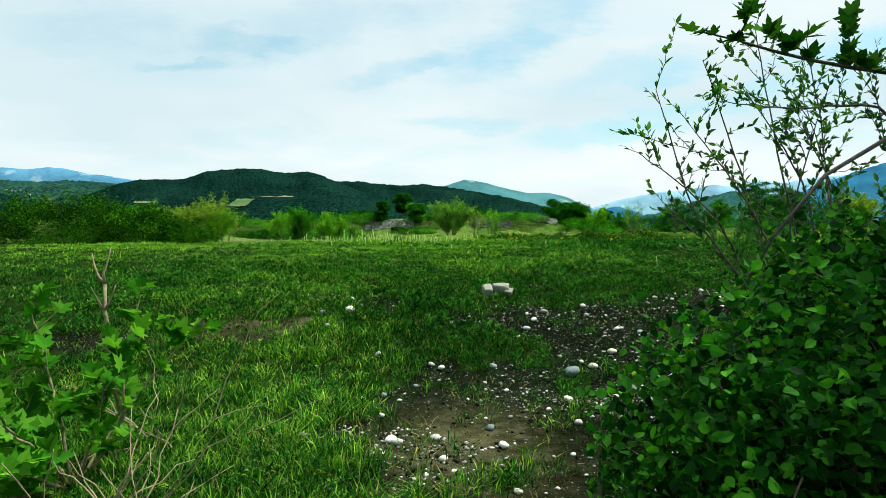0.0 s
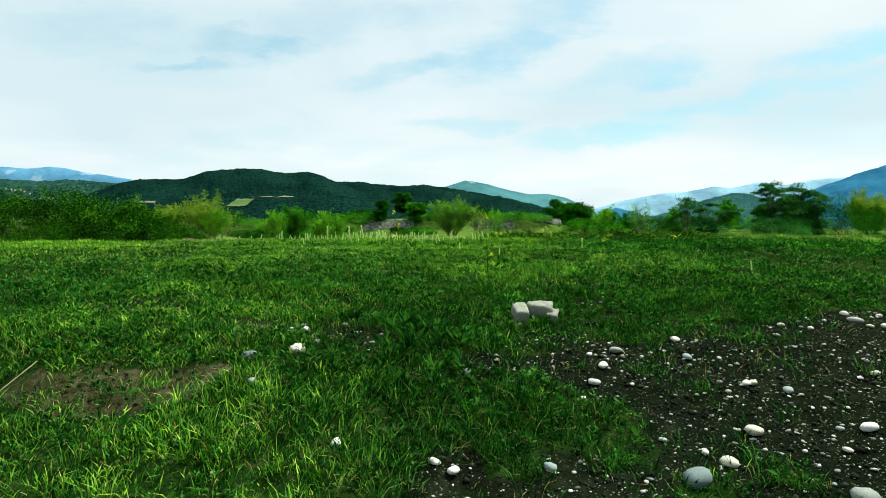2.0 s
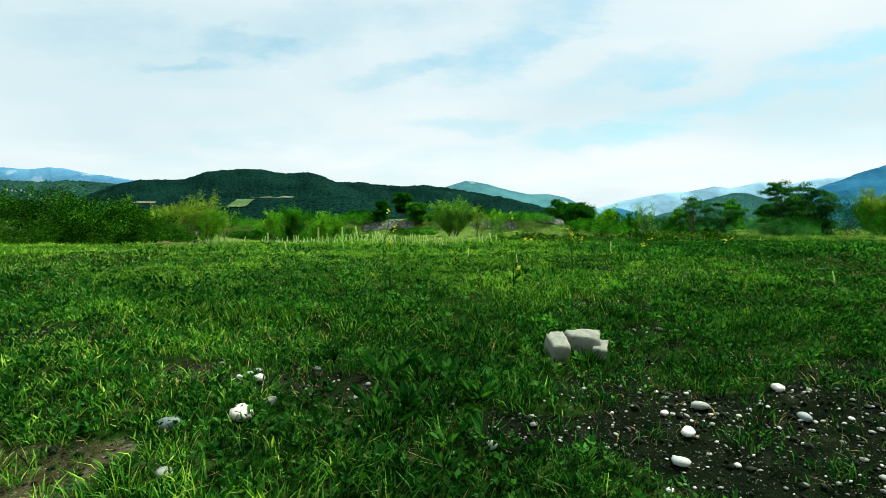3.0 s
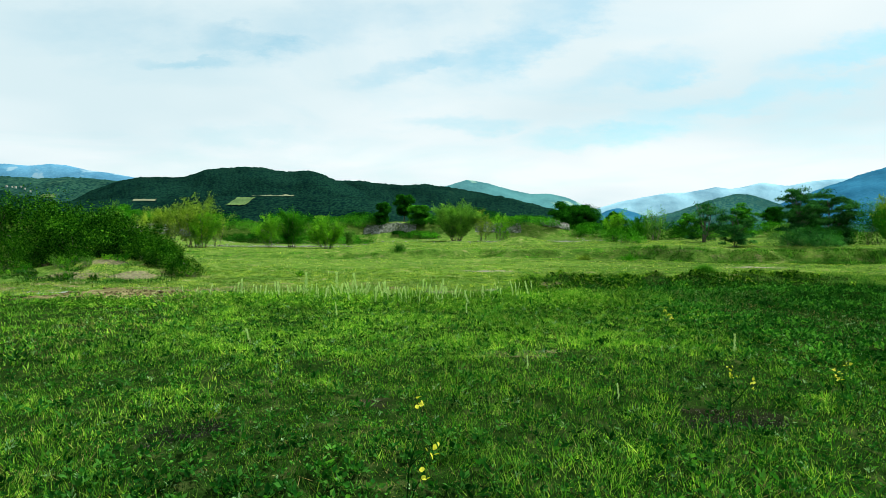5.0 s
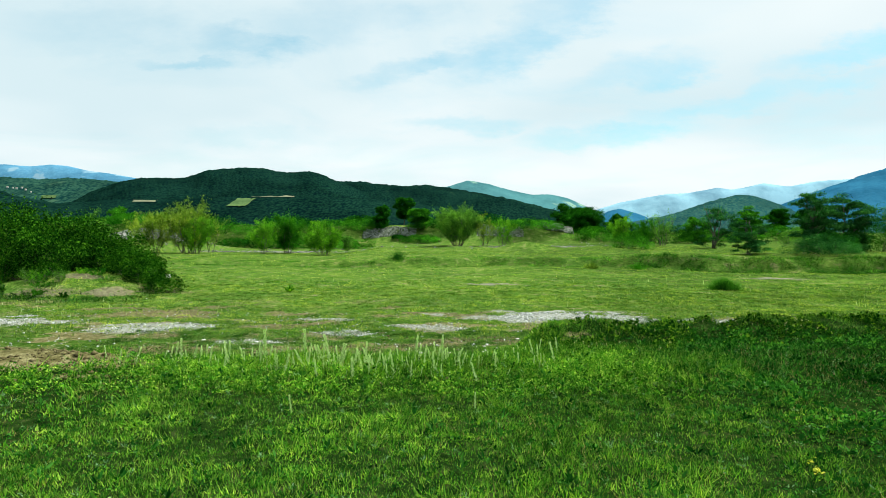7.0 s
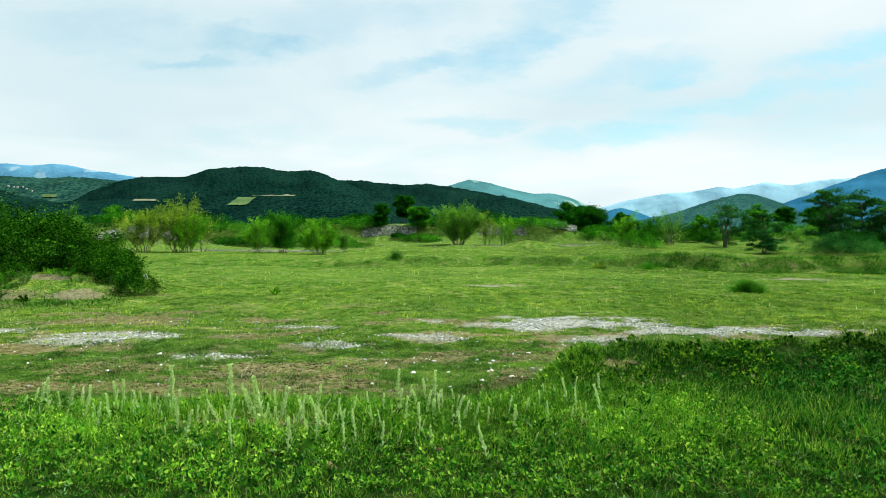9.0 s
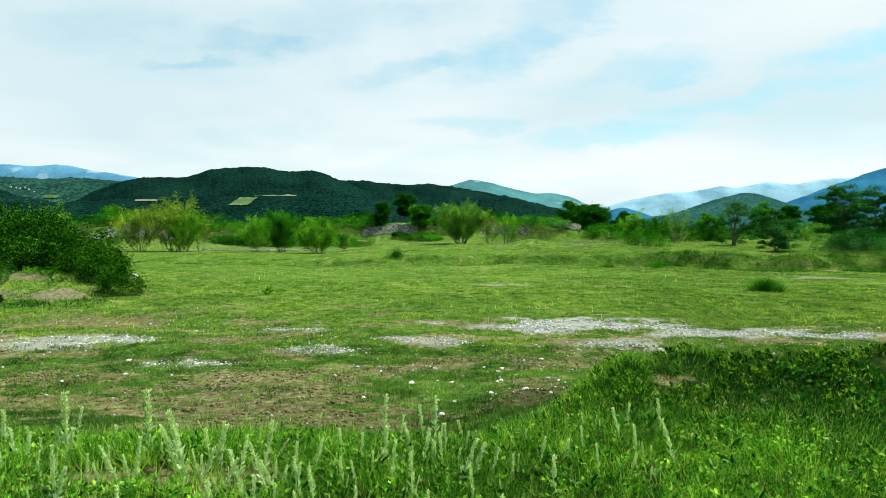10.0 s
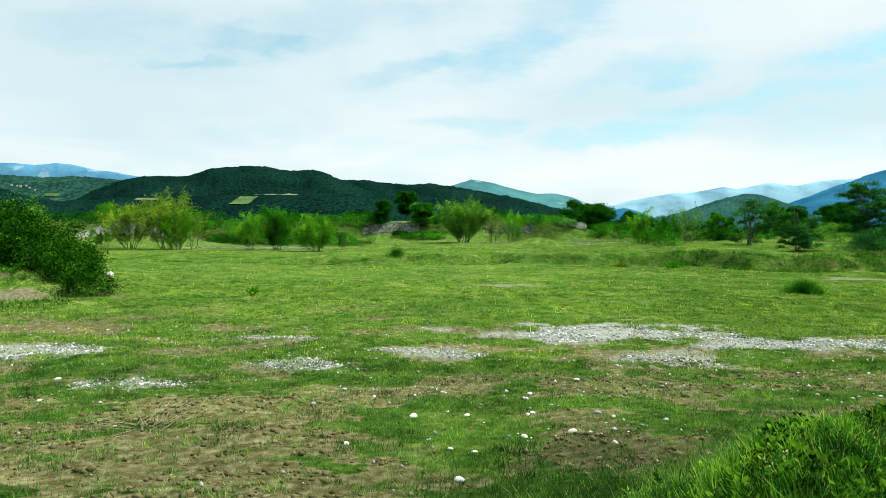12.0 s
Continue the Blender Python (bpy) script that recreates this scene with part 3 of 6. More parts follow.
ridge("backdrop_blue_foothill", M_HAZE_BLUE, 2200, 500, [(1020, 398), (1070, 370), (1090, 366), (1120, 374), (1180, 398)], "small foothill in haze blue", 0.01, 80)
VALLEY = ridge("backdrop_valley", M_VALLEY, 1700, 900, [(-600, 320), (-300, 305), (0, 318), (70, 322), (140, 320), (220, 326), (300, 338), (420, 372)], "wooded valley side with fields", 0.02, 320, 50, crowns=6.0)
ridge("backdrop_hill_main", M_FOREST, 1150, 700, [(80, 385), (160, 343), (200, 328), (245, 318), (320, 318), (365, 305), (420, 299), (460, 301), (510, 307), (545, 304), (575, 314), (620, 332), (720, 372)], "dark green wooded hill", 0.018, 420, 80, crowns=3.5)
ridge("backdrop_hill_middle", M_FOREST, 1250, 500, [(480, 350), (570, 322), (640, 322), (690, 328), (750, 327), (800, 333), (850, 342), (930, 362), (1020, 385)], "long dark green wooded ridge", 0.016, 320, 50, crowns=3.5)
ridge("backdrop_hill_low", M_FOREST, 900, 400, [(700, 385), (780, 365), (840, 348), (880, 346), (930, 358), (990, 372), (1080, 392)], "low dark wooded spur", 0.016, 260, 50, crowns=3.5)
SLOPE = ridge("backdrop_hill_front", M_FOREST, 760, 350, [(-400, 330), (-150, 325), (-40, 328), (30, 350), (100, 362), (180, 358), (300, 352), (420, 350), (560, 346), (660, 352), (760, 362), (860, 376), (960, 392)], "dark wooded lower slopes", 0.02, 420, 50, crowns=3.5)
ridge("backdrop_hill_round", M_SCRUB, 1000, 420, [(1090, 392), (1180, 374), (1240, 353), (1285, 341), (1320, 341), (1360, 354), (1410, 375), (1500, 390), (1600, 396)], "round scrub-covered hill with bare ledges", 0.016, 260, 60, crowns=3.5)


def on_slope(slope, a, b):
    """The place on a hillside that is seen at a bearing and a height."""
    gx, gy, gz = slope
    u = gx[0] / gy[0]
    i = int(np.argmin(np.abs(u - bearing(a))))
    r = (gz[:, i] - 1.6) / gy[:, i]
    top = int(np.argmax(r))
    j = int(np.argmax(r[:top + 1] >= rise(b))) if r[top] >= rise(b) else top
    j = max(j, 1)
    t = float(np.clip((rise(b) - r[j - 1]) / max(r[j] - r[j - 1], 1e-6), 0, 1))
    return [float(g[j - 1, i] + (g[j, i] - g[j - 1, i]) * t) for g in (gx, gy, gz)]


def field(name, mat, slope, a0, b0, a1, b1, slant, label):
    """A plot of farmland lying on a slope."""
    bm = bmesh.new()
    n, m_ = 14, 5
    rows_ = []
    for j in range(m_):
        g = j / (m_ - 1)
        row = []
        for i in range(n + 1):
            f = i / n
            w = noise.noise((i * 0.6, j * 0.9, a0)) * 0.12
            p = on_slope(slope, a0 + (a1 - a0) * f + slant * g, b1 + (b0 - b1) * (g + w * (0 < f < 1)))
            row.append(bm.verts.new((p[0] * 0.996, p[1] * 0.996, p[2] + 0.4)))
        rows_.append(row)
    for j in range(m_ - 1):
        for i in range(n):
            bm.faces.new((rows_[j][i], rows_[j][i + 1], rows_[j + 1][i + 1], rows_[j + 1][i]))
    me = bpy.data.meshes.new(name)
    bm.to_mesh(me)
    bm.free()
    tagged(mesh_thing(name, me, mat), label, "field", kind="structure")


field("backdrop_field_green", M_FIELD, SLOPE, 400, 353, 432, 366, 18, "light green field on the hillside")
field("backdrop_field_tan", M_TAN, SLOPE, 440, 346, 516, 350, 4, "pale dry field on the hillside")
field("backdrop_field_lane", M_TAN, SLOPE, 234, 357, 274, 360, 3, "pale bare ground on the hillside")
field("backdrop_field_valley", M_FIELD, VALLEY, 70, 350, 95, 355, 4, "small light field in the valley")


def far_house(a, b, width, seed):
    """A small pale house far away in the valley: walls and a pitched roof."""
    x, y, z = on_slope(VALLEY, a, b)
    top = base("house", x, y - 4, z, "small pale house with a tiled roof in the valley", "house", "houses in the valley")
    top.rotation_euler = (0, 0, seed)
    w, d, h = width * 0.42, width * 0.34, width * 0.26
    bm = bmesh.new()
    bmesh.ops.create_cube(bm, size=1.0, matrix=Matrix.Translation((0, 0, h / 2 - 1.0)) @ Matrix.Diagonal((w, d, h + 2, 1)))
    part("wall", bm, M_PLASTER, top)
    bm = bmesh.new()
    v = [bm.verts.new(c) for c in ((-w * 0.55, -d * 0.55, h), (w * 0.55, -d * 0.55, h), (w * 0.55, d * 0.55, h), (-w * 0.55, d * 0.55, h), (-w * 0.55, 0, h + w * 0.28), (w * 0.55, 0, h + w * 0.28))]
    for f in ((0, 1, 5, 4), (2, 3, 4, 5), (1, 2, 5), (3, 0, 4), (3, 2, 1, 0)):
        bm.faces.new([v[k] for k in f])
    part("roof", bm, M_ROOF, top, "reddish tiled roof")


M_PLASTER = stony("pale_plaster", [(0.26, 0.30, 0.31), (0.34, 0.38, 0.38)], 2.0, 0.9)
M_ROOF = stony("roof_tiles", [(0.26, 0.18, 0.14), (0.32, 0.24, 0.20)], 2.0, 0.9)
for i, (a, b, w) in enumerate(((14, 337, 9), (24, 338, 8), (31, 339, 11), (39, 338, 9), (45, 341, 8), (57, 345, 8))):
    far_house(a, b, w, 0.3 * i)


# ---- scattering ----
def turns(n, tilt_low=0.0, tilt_high=1.0, gen=rng):
    """Random turns: about z at random, then tipped by up to so many radians."""
    a, t = gen.uniform(0, 2 * np.pi, n), gen.uniform(tilt_low, tilt_high, n)
    b = gen.uniform(0, 2 * np.pi, n)
    ca, sa, ct, st, cb, sb = np.cos(a), np.sin(a), np.cos(t), np.sin(t), np.cos(b), np.sin(b)
    rz = np.zeros((n, 3, 3))
    rz[:, 0, 0], rz[:, 0, 1], rz[:, 1, 0], rz[:, 1, 1], rz[:, 2, 2] = ca, -sa, sa, ca, 1
    rx = np.zeros((n, 3, 3))
    rx[:, 0, 0], rx[:, 1, 1], rx[:, 1, 2], rx[:, 2, 1], rx[:, 2, 2] = 1, ct, -st, st, ct
    r2 = np.zeros((n, 3, 3))
    r2[:, 0, 0], r2[:, 0, 1], r2[:, 1, 0], r2[:, 1, 1], r2[:, 2, 2] = cb, -sb, sb, cb, 1
    return rz @ rx @ r2


def scatter(name, template, centres, turn, size):
    """One mesh of many copies of a small shape."""
    tv, tf = template
    k, n = len(tv), len(centres)
    size = np.asarray(size, float)
    if size.ndim == 1:
        size = np.repeat(size[:, None], 3, 1)
    v = np.einsum("nij,nkj->nki", turn, tv[None] * size[:, None, :]) + centres[:, None, :]
    faces = []
    for f in tf:
        faces.append((f[None] + (np.arange(n) * k)[:, None, None]).reshape(-1, f.shape[1]))
    return fast_mesh(name, v.reshape(-1, 3), faces)


# leaf shapes: the stalk at the origin, the tip along +y, one unit long
DIAMOND = (np.array([(0, 0, 0), (-0.32, 0.45, 0.06), (0, 1, -0.05), (0.32, 0.45, 0.06)], float), [np.array([(0, 3, 2), (0, 2, 1)])])
LANCE = (np.array([(0, 0, 0), (-0.15, 0.3, 0.03), (-0.13, 0.65, 0.03), (0, 1, -0.06), (0.13, 0.65, 0.03), (0.15, 0.3, 0.03), (0, 0.3, 0), (0, 0.65, -0.02)], float),
         [np.array([(0, 6, 1), (0, 5, 6), (7, 3, 2), (7, 4, 3)]), np.array([(1, 6, 7, 2), (6, 5, 4, 7)])])
OVATE = (np.array([(0, 0, 0), (-0.33, 0.22, 0.05), (-0.40, 0.50, 0.07), (-0.22, 0.80, 0.03), (0, 1, -0.07), (0.22, 0.80, 0.03), (0.40, 0.50, 0.07), (0.33, 0.22, 0.05), (0, 0.5, -0.02)], float),
         [np.array([(8, 1, 0), (8, 2, 1), (8, 3, 2), (8, 4, 3), (8, 5, 4), (8, 6, 5), (8, 7, 6), (8, 0, 7)])])
# a plane leaf: five toothed lobes
LOBED_RIM = [(0, 0), (-0.18, -0.04), (-0.34, 0.04), (-0.55, 0.10), (-0.46, 0.20), (-0.40, 0.30), (-0.58, 0.44), (-0.62, 0.66), (-0.44, 0.60), (-0.24, 0.54), (-0.24, 0.72), (-0.12, 0.88), (0, 1.08),
             (0.12, 0.88), (0.24, 0.72), (0.24, 0.54), (0.44, 0.60), (0.62, 0.66), (0.58, 0.44), (0.40, 0.30), (0.46, 0.20), (0.55, 0.10), (0.34, 0.04), (0.18, -0.04)]
LOBED = (np.array([(0, 0.36, -0.03)] + [(a, b, 0.14 * abs(a) - 0.10 * b * b) for a, b in LOBED_RIM], float),
         [np.array([(0, 1 + (i + 1) % 24, 1 + i) for i in range(24)])])


# small far leaves: one face each
LEAFLET = (np.array([(0, 0, 0), (-0.42, 0.62, 0.05), (0.42, 0.62, 0.05), (0.0, 1.05, -0.04)], float)[[0, 1, 2]], [np.array([(0, 2, 1)])])


def faced(normals, gen, jitter=0.55):
    """Turns whose face looks along each normal, loosely, spun at random."""
    z = normals / (np.linalg.norm(normals, axis=1, keepdims=True) + 1e-9) + gen.normal(0, jitter, normals.shape)
    z /= np.linalg.norm(z, axis=1, keepdims=True) + 1e-9
    x = np.cross(z, gen.normal(0, 1, z.shape))
    x /= np.linalg.norm(x, axis=1, keepdims=True) + 1e-9
    return np.stack([x, np.cross(z, x), z], 2)


def tube(bm, pts, r0, r1, sides=6):
    """A tapered limb along some points."""
    pts = [Vector(p) for p in pts]
    rings = []
    for i, p in enumerate(pts):
        d = (pts[min(i + 1, len(pts) - 1)] - pts[max(i - 1, 0)]).normalized()
        a = d.orthogonal().normalized()
        b = d.cross(a)
        r = r0 + (r1 - r0) * i / (len(pts) - 1)
        rings.append([bm.verts.new(p + (a * math.cos(2 * math.pi * k / sides) + b * math.sin(2 * math.pi * k / sides)) * r) for k in range(sides)])
    for u, w in zip(rings, rings[1:]):
        for k in range(sides):
            bm.faces.new((u[k], u[(k + 1) % sides], w[(k + 1) % sides], w[k]))
    bm.faces.new(rings[-1])
    bm.faces.new(rings[0][::-1])


def bent(a, b, sway, n=6, gen=random):
    """A wavering line from a to b."""
    a, b = Vector(a), Vector(b)
    off = Vector((gen.uniform(-1, 1), gen.uniform(-1, 1), gen.uniform(-0.3, 1))) * sway * (b - a).length
    out_ = []
    for i in range(n + 1):
        t = i / n
        j = Vector((gen.uniform(-1, 1), gen.uniform(-1, 1), gen.uniform(-1, 1))) * 0.03 * (b - a).length * (0 < i < n)
        out_.append(a.lerp(b, t) + off * (t * (1 - t) * 2) + j)
    return out_


def tree(name, x, y, height, width, leaf, label, stems=1, clumps=40, per=70, size=0.16, low=0.25, sparse=0.0, seed=1, shape=1.0, bark=None, z=None, template=LEAFLET, flat=False):
    """A tree or tall shrub: stems that fork into limbs, leaf clumps at the limb ends, with gaps."""
    gen, np_gen = random.Random(seed), np.random.default_rng(seed)
    z = float(land(x, y)) if z is None else z
    top = base(name, x, y, z - 0.03, label, "tree" if height > 3.2 else "shrub")
    bm = bmesh.new()
    spots = []
    girth = 0.018 * height / math.sqrt(stems) + 0.015
    crown_base = low * height
    mains = []
    for s in range(stems):
        a = 2 * math.pi * (s + gen.random() * 0.7) / stems
        out_r = width * 0.22 * (0.2 if stems == 1 else 0.6 + 0.6 * gen.random())
        tip = (math.cos(a) * out_r, math.sin(a) * out_r, height * gen.uniform(0.68, 0.9))
        foot = (math.cos(a) * 0.06 * stems ** 0.5 * (stems > 1), math.sin(a) * 0.06 * stems ** 0.5 * (stems > 1), -0.05)
        line = bent(foot, tip, 0.12, 7, gen)
        tube(bm, line, girth, girth * 0.3, 6)
        mains.append(line)
    for c in range(clumps):
        # a place inside an uneven egg-shaped outline
        for _ in range(30):
            p = Vector((gen.uniform(-1, 1), gen.uniform(-1, 1), gen.uniform(-1, 1)))
            r = p.length
            if 0.25 < r < 1 and gen.random() < r:
                break
        lump = 0.84 + 0.34 * noise.noise(p.normalized() * 1.7 + Vector((seed * 3.1, 0, 0)))
        mid = (crown_base + height) / 2
        half = (height - crown_base) / 2
        spot = Vector((p.x * width / 2 * lump, p.y * width / 2 * lump, mid + p.z * half * lump))
        k = (spot.z - crown_base) / max(height - crown_base, 0.1)
        pinch = 1 - (1 - shape) * abs(k - 0.45) * 1.4
        spot.x, spot.y = spot.x * pinch, spot.y * pinch
        if stems > 1 and c % 4 == 3:
            a, r = gen.uniform(0, 6.283), width * 0.42 * gen.random() ** 0.5
            spot = Vector((math.cos(a) * r, math.sin(a) * r, height * gen.uniform(0.04, 0.32)))
        line = min(mains, key=lambda m_: min((q - spot).length for q in m_))
        near = [q for q in line if q.z < spot.z] or line[:2]
        root = near[-1] if gen.random() < 0.5 else near[len(near) // 2]
        if c % 2 == 0 or sparse > 0.3:
            tube(bm, bent(root, spot, 0.15, 4, gen), girth * 0.35, girth * 0.08, 4)
        spots.append(spot)
    part("trunk", bm, bark or M_BARK, top)
    cent, norm = [], []
    spread_r = 0.5 * (width * width * (height - crown_base) / max(clumps, 1)) ** (1 / 3) * (1.0 - 0.35 * sparse)
    middle = np.array([0, 0, crown_base + 0.35 * (height - crown_base)])
    for spot in spots:
        # a clump: leaves on and under a rounded cap, open below
        n = max(20, int(per * 7.0 * np_gen.uniform(0.5, 1.5)))
        offs = np_gen.normal(0, 1, (n, 3))
        offs /= np.linalg.norm(offs, axis=1, keepdims=True)
        offs[:, 2] = np.where(offs[:, 2] < -0.25, -offs[:, 2] * 0.6, offs[:, 2])
        rad = spread_r * np_gen.uniform(0.65, 1.35)
        shell = (np_gen.random((n, 1)) ** 0.33) * rad * np.array([1.15, 1.15, 0.78 if flat else 0.85]) * (1 + 0.3 * np_gen.normal(0, 1, (n, 1)) * (np_gen.random((n, 1)) < 0.35))
        cent.append(np.array(spot)[None] + offs * shell)
        norm.append(offs + 0.5 * (np.array(spot) - middle)[None] / max(width * 0.5, 0.1) + np.array([0, 0, 0.4]))
    cent, norm = np.concatenate(cent), np.concatenate(norm)
    keep = cent[:, 2] > 0.12 * height * low + 0.05
    cent, norm = cent[keep], norm[keep]
    n = len(cent)
    me = scatter("crown", template, cent, faced(norm, np_gen), size * 0.78 * np_gen.uniform(0.6, 1.35, n))
    mesh_thing("crown", me, leaf, top)
    return top


def osier(name, x, y, height, width, leaf, label, stems=7, shoots=9, leaves=90, size=0.14, seed=1, airy=0.3, base_share=0.12):
    """A willow shrub: stems fanning out of the ground, upright wands off them and narrow leaves along the wands."""
    gen, g = random.Random(seed), np.random.default_rng(seed)
    top = base(name, x, y, float(land(x, y)) - 0.03, label, "tree" if height > 3.2 else "shrub")
    bm = bmesh.new()
    cent, ways = [], []
    for s in range(stems):
        a = 2 * math.pi * (s + gen.random() * 0.8) / stems
        reach = width * 0.5 * (0.15 + 0.75 * gen.random() ** 0.7)
        tall = height * gen.uniform(0.62, 0.95) * (1 - 0.35 * (reach / (width * 0.5)) ** 2)
        foot = Vector((math.cos(a) * 0.09 * width, math.sin(a) * 0.09 * width, -0.05))
        stem = bent(foot, (math.cos(a) * reach, math.sin(a) * reach, tall * 0.72), 0.14, 8, gen)
        tube(bm, stem, 0.0045 * height + 0.006, 0.002 * height, 5)
        for w in range(shoots):
            f = base_share + (1 - base_share) * (w + gen.random()) / shoots
            k = min(int(f * 8), 7)
            root = stem[k].lerp(stem[k + 1], f * 8 - k)
            b = gen.uniform(0, 6.283)
            length = height * gen.uniform(0.14, 0.36) * (1.15 - 0.45 * f)
            lift = gen.uniform(0.55, 1.25)
            way = Vector((math.cos(b) + 0.6 * math.cos(a), math.sin(b) + 0.6 * math.sin(a), lift * 1.4)).normalized()
            wand = bent(root, root + way * length, 0.12, 4, gen)
            if w % 2 == 0:
                tube(bm, wand, 0.0018 * height, 0.002, 3)
            n = int(leaves * 2.3 * gen.uniform(0.4, 1.4) * (1 - airy * gen.random()))
            t = g.random(n) ** 0.8 * 4
            i0 = np.minimum(t.astype(int), 3)
            pts = np.array([p[:] for p in wand])
            c = pts[i0] + (pts[i0 + 1] - pts[i0]) * (t - i0)[:, None]
            cent.append(c + g.normal(0, 0.026 * height, (n, 3)))
            ways.append(np.array(way)[None] * 0.9 + g.normal(0, 0.75, (n, 3)) + np.array([0, 0, 0.15]))
    part("trunk", bm, M_BARK, top)
    cent, ways = np.concatenate(cent), np.concatenate(ways)
    keep = cent[:, 2] > 0.06 * height
    cent, ways = cent[keep], ways[keep]
    n = len(cent)
    mesh_thing("crown", scatter("crown", WAND_LEAF, cent, aim(ways, g), size * g.uniform(0.6, 1.35, n)), leaf, top)
    return top


def aim(ways, gen):
    """Turns that lay +y along each way, rolled at random."""
    y = ways / np.linalg.norm(ways, axis=1, keepdims=True)
    r = gen.normal(0, 1, y.shape)
    r[:, 2] += 1.4
    x = np.cross(y, r)
    x /= np.linalg.norm(x, axis=1, keepdims=True) + 1e-9
    return np.stack([x, y, np.cross(x, y)], 2)


WAND_LEAF = (np.array([(0, 0, 0), (-0.17, 0.5, 0.02), (0, 1, -0.03), (0.17, 0.5, 0.02)], float), [np.array([(0, 3, 2, 1)])])


def thicket(name, x, y, rx, ry, h, leaf, label, count=6000, size=0.12, seed=1, template=DIAMOND, z=None, stems=60, stem_mat=None, lumps=1.0, category="shrub", sprays=0, reach=(1.5, 5.0)):
    """A bramble or bush mass: a lumpy heap of leaves over arching stems."""
    gen, g = random.Random(seed), np.random.default_rng(seed)
    zb = float(land(x, y)) if z is None else z
    top = base(name, x, y, zb - 0.03, label, category)
    bm = bmesh.new()
    for s in range(stems):
        a, r = gen.uniform(0, 6.283), gen.random() ** 0.5
        foot = Vector((math.cos(a) * r * rx * 0.75, math.sin(a) * r * ry * 0.75, -0.05))
        tip = Vector((foot.x * 1.3 + gen.uniform(-0.3, 0.3) * rx, foot.y * 1.3 + gen.uniform(-0.3, 0.3) * ry, h * gen.uniform(0.5, 1.02) * (1 - 0.55 * r * r)))
        tube(bm, bent(foot, tip, 0.25, 6, gen), 0.012 * h ** 0.5, 0.004, 4)
    tagged(part("stem", bm, stem_mat or M_TWIG, top), kind="stuff")
    th = g.uniform(0, 2 * np.pi, count)
    ph = np.arccos(1 - g.random(count))
    rad = 1 - 0.35 * g.random(count) ** 2.2
    dx, dy, dz = np.sin(ph) * np.cos(th), np.sin(ph) * np.sin(th), np.cos(ph)
    lump = 1 + lumps * (0.30 * fbm(dx * 2.3 + 9 * seed, dy * 2.3 + dz * 1.9, seed, 4) + 0.12 * fbm(dx * 7 + seed, dy * 7 + dz * 5, seed + 4, 2))
    c = np.stack([dx * rx * lump * rad, dy * ry * lump * rad, np.abs(dz) ** 0.8 * h * lump * rad + 0.05], 1)
    if sprays:
        # leaves stand together in small sprays, with dark gaps between
        m, close = -(-count // sprays), c
        way = np.stack([dx / rx, dy / ry, 0.5 / h + dz / h], 1)[:m]
        way = way / np.linalg.norm(way, axis=1, keepdims=True) + g.normal(0, 0.55, (m, 3))
        t = g.random(m * sprays)[:, None] * np.repeat(g.uniform(reach[0], reach[1], m), sprays)[:, None] * size
        c = np.repeat(c[:m], sprays, 0) + np.repeat(way, sprays, 0) * t - np.array([0, 0, 0.09]) * t * t / size + g.normal(0, size * 0.5, (m * sprays, 3))
        loose = np.arange(count) % 5 < 3
        c = np.where(loose[:, None], c[:count], close)
        c[:, 2] = np.maximum(c[:, 2], 0.03)
    out_ = np.stack([dx / rx, dy / ry, dz / h + 0.25 / h], 1)
    me = scatter("foliage", template, c, faced(out_, g, 0.6), size * g.uniform(0.6, 1.3, count))
    mesh_thing("foliage", me, leaf, top)
    return top


# ---- trees and shrubs on the terrace and beyond ----
FAR = 1.32


def there(a, d):
    """Plan place at bearing a and distance d as seen from the end of the path."""
    return -1.603 + (a - 795) * d / 1046.0, 15.803 + d


tree_seeds = itertools.count(11)


def grow(a, d, h, w, leaf, stems, clumps, per, size, low, sparse, shape, label, flat=False):
    """A tree at bearing a and distance d, h high and w wide."""
    tx, ty = there(a, d * FAR)
    tree("tree" if h > 2.6 else "shrub", tx, ty, h * FAR, w * FAR, leaf, label, stems, int(clumps * 1.3), int(per * 0.9), size * FAR, low * 0.4, sparse, next(tree_seeds), shape, flat=flat)


def wands(a, d, h, w, leaf, stems, shoots, leaves, size, label, airy=0.3):
    """A willow shrub at bearing a and distance d, h high and w wide."""
    tx, ty = there(a, d * FAR)
    osier("tree" if h > 2.6 else "shrub", tx, ty, h * FAR, w * FAR, leaf, label, stems, shoots, leaves, size * FAR, next(tree_seeds), airy)


wands(290, 50, 7.2, 3.4, M_YELLOW, 7, 10, 80, 0.16, "tall yellowish willow shrub with several thin stems", 0.5)
wands(308, 50, 5.0, 3.6, M_LIME, 9, 10, 70, 0.14, "bushy yellow-green willow shrub with a rounded crown")
wands(228, 50, 5.9, 4.0, M_YELLOW, 8, 9, 105, 0.15, "yellow-green willow shrub at the meadow edge", 0.5)
wands(340, 52, 5.8, 2.0, M_YELLOW, 3, 6, 64, 0.14, "thin willow wands with yellowish tips", 0.6)
wands(180, 54, 2.6, 2.6, M_WILLOW, 6, 7, 50, 0.14, "low pale willow shrub below the stone heap")
wands(490, 50, 5.3, 2.8, M_GREEN, 9, 10, 80, 0.15, "slender green willow with an airy crown", 0.35)
wands(440, 47, 4.0, 2.2, M_LIME, 7, 8, 56, 0.13, "thin pale willow shrub", 0.5)
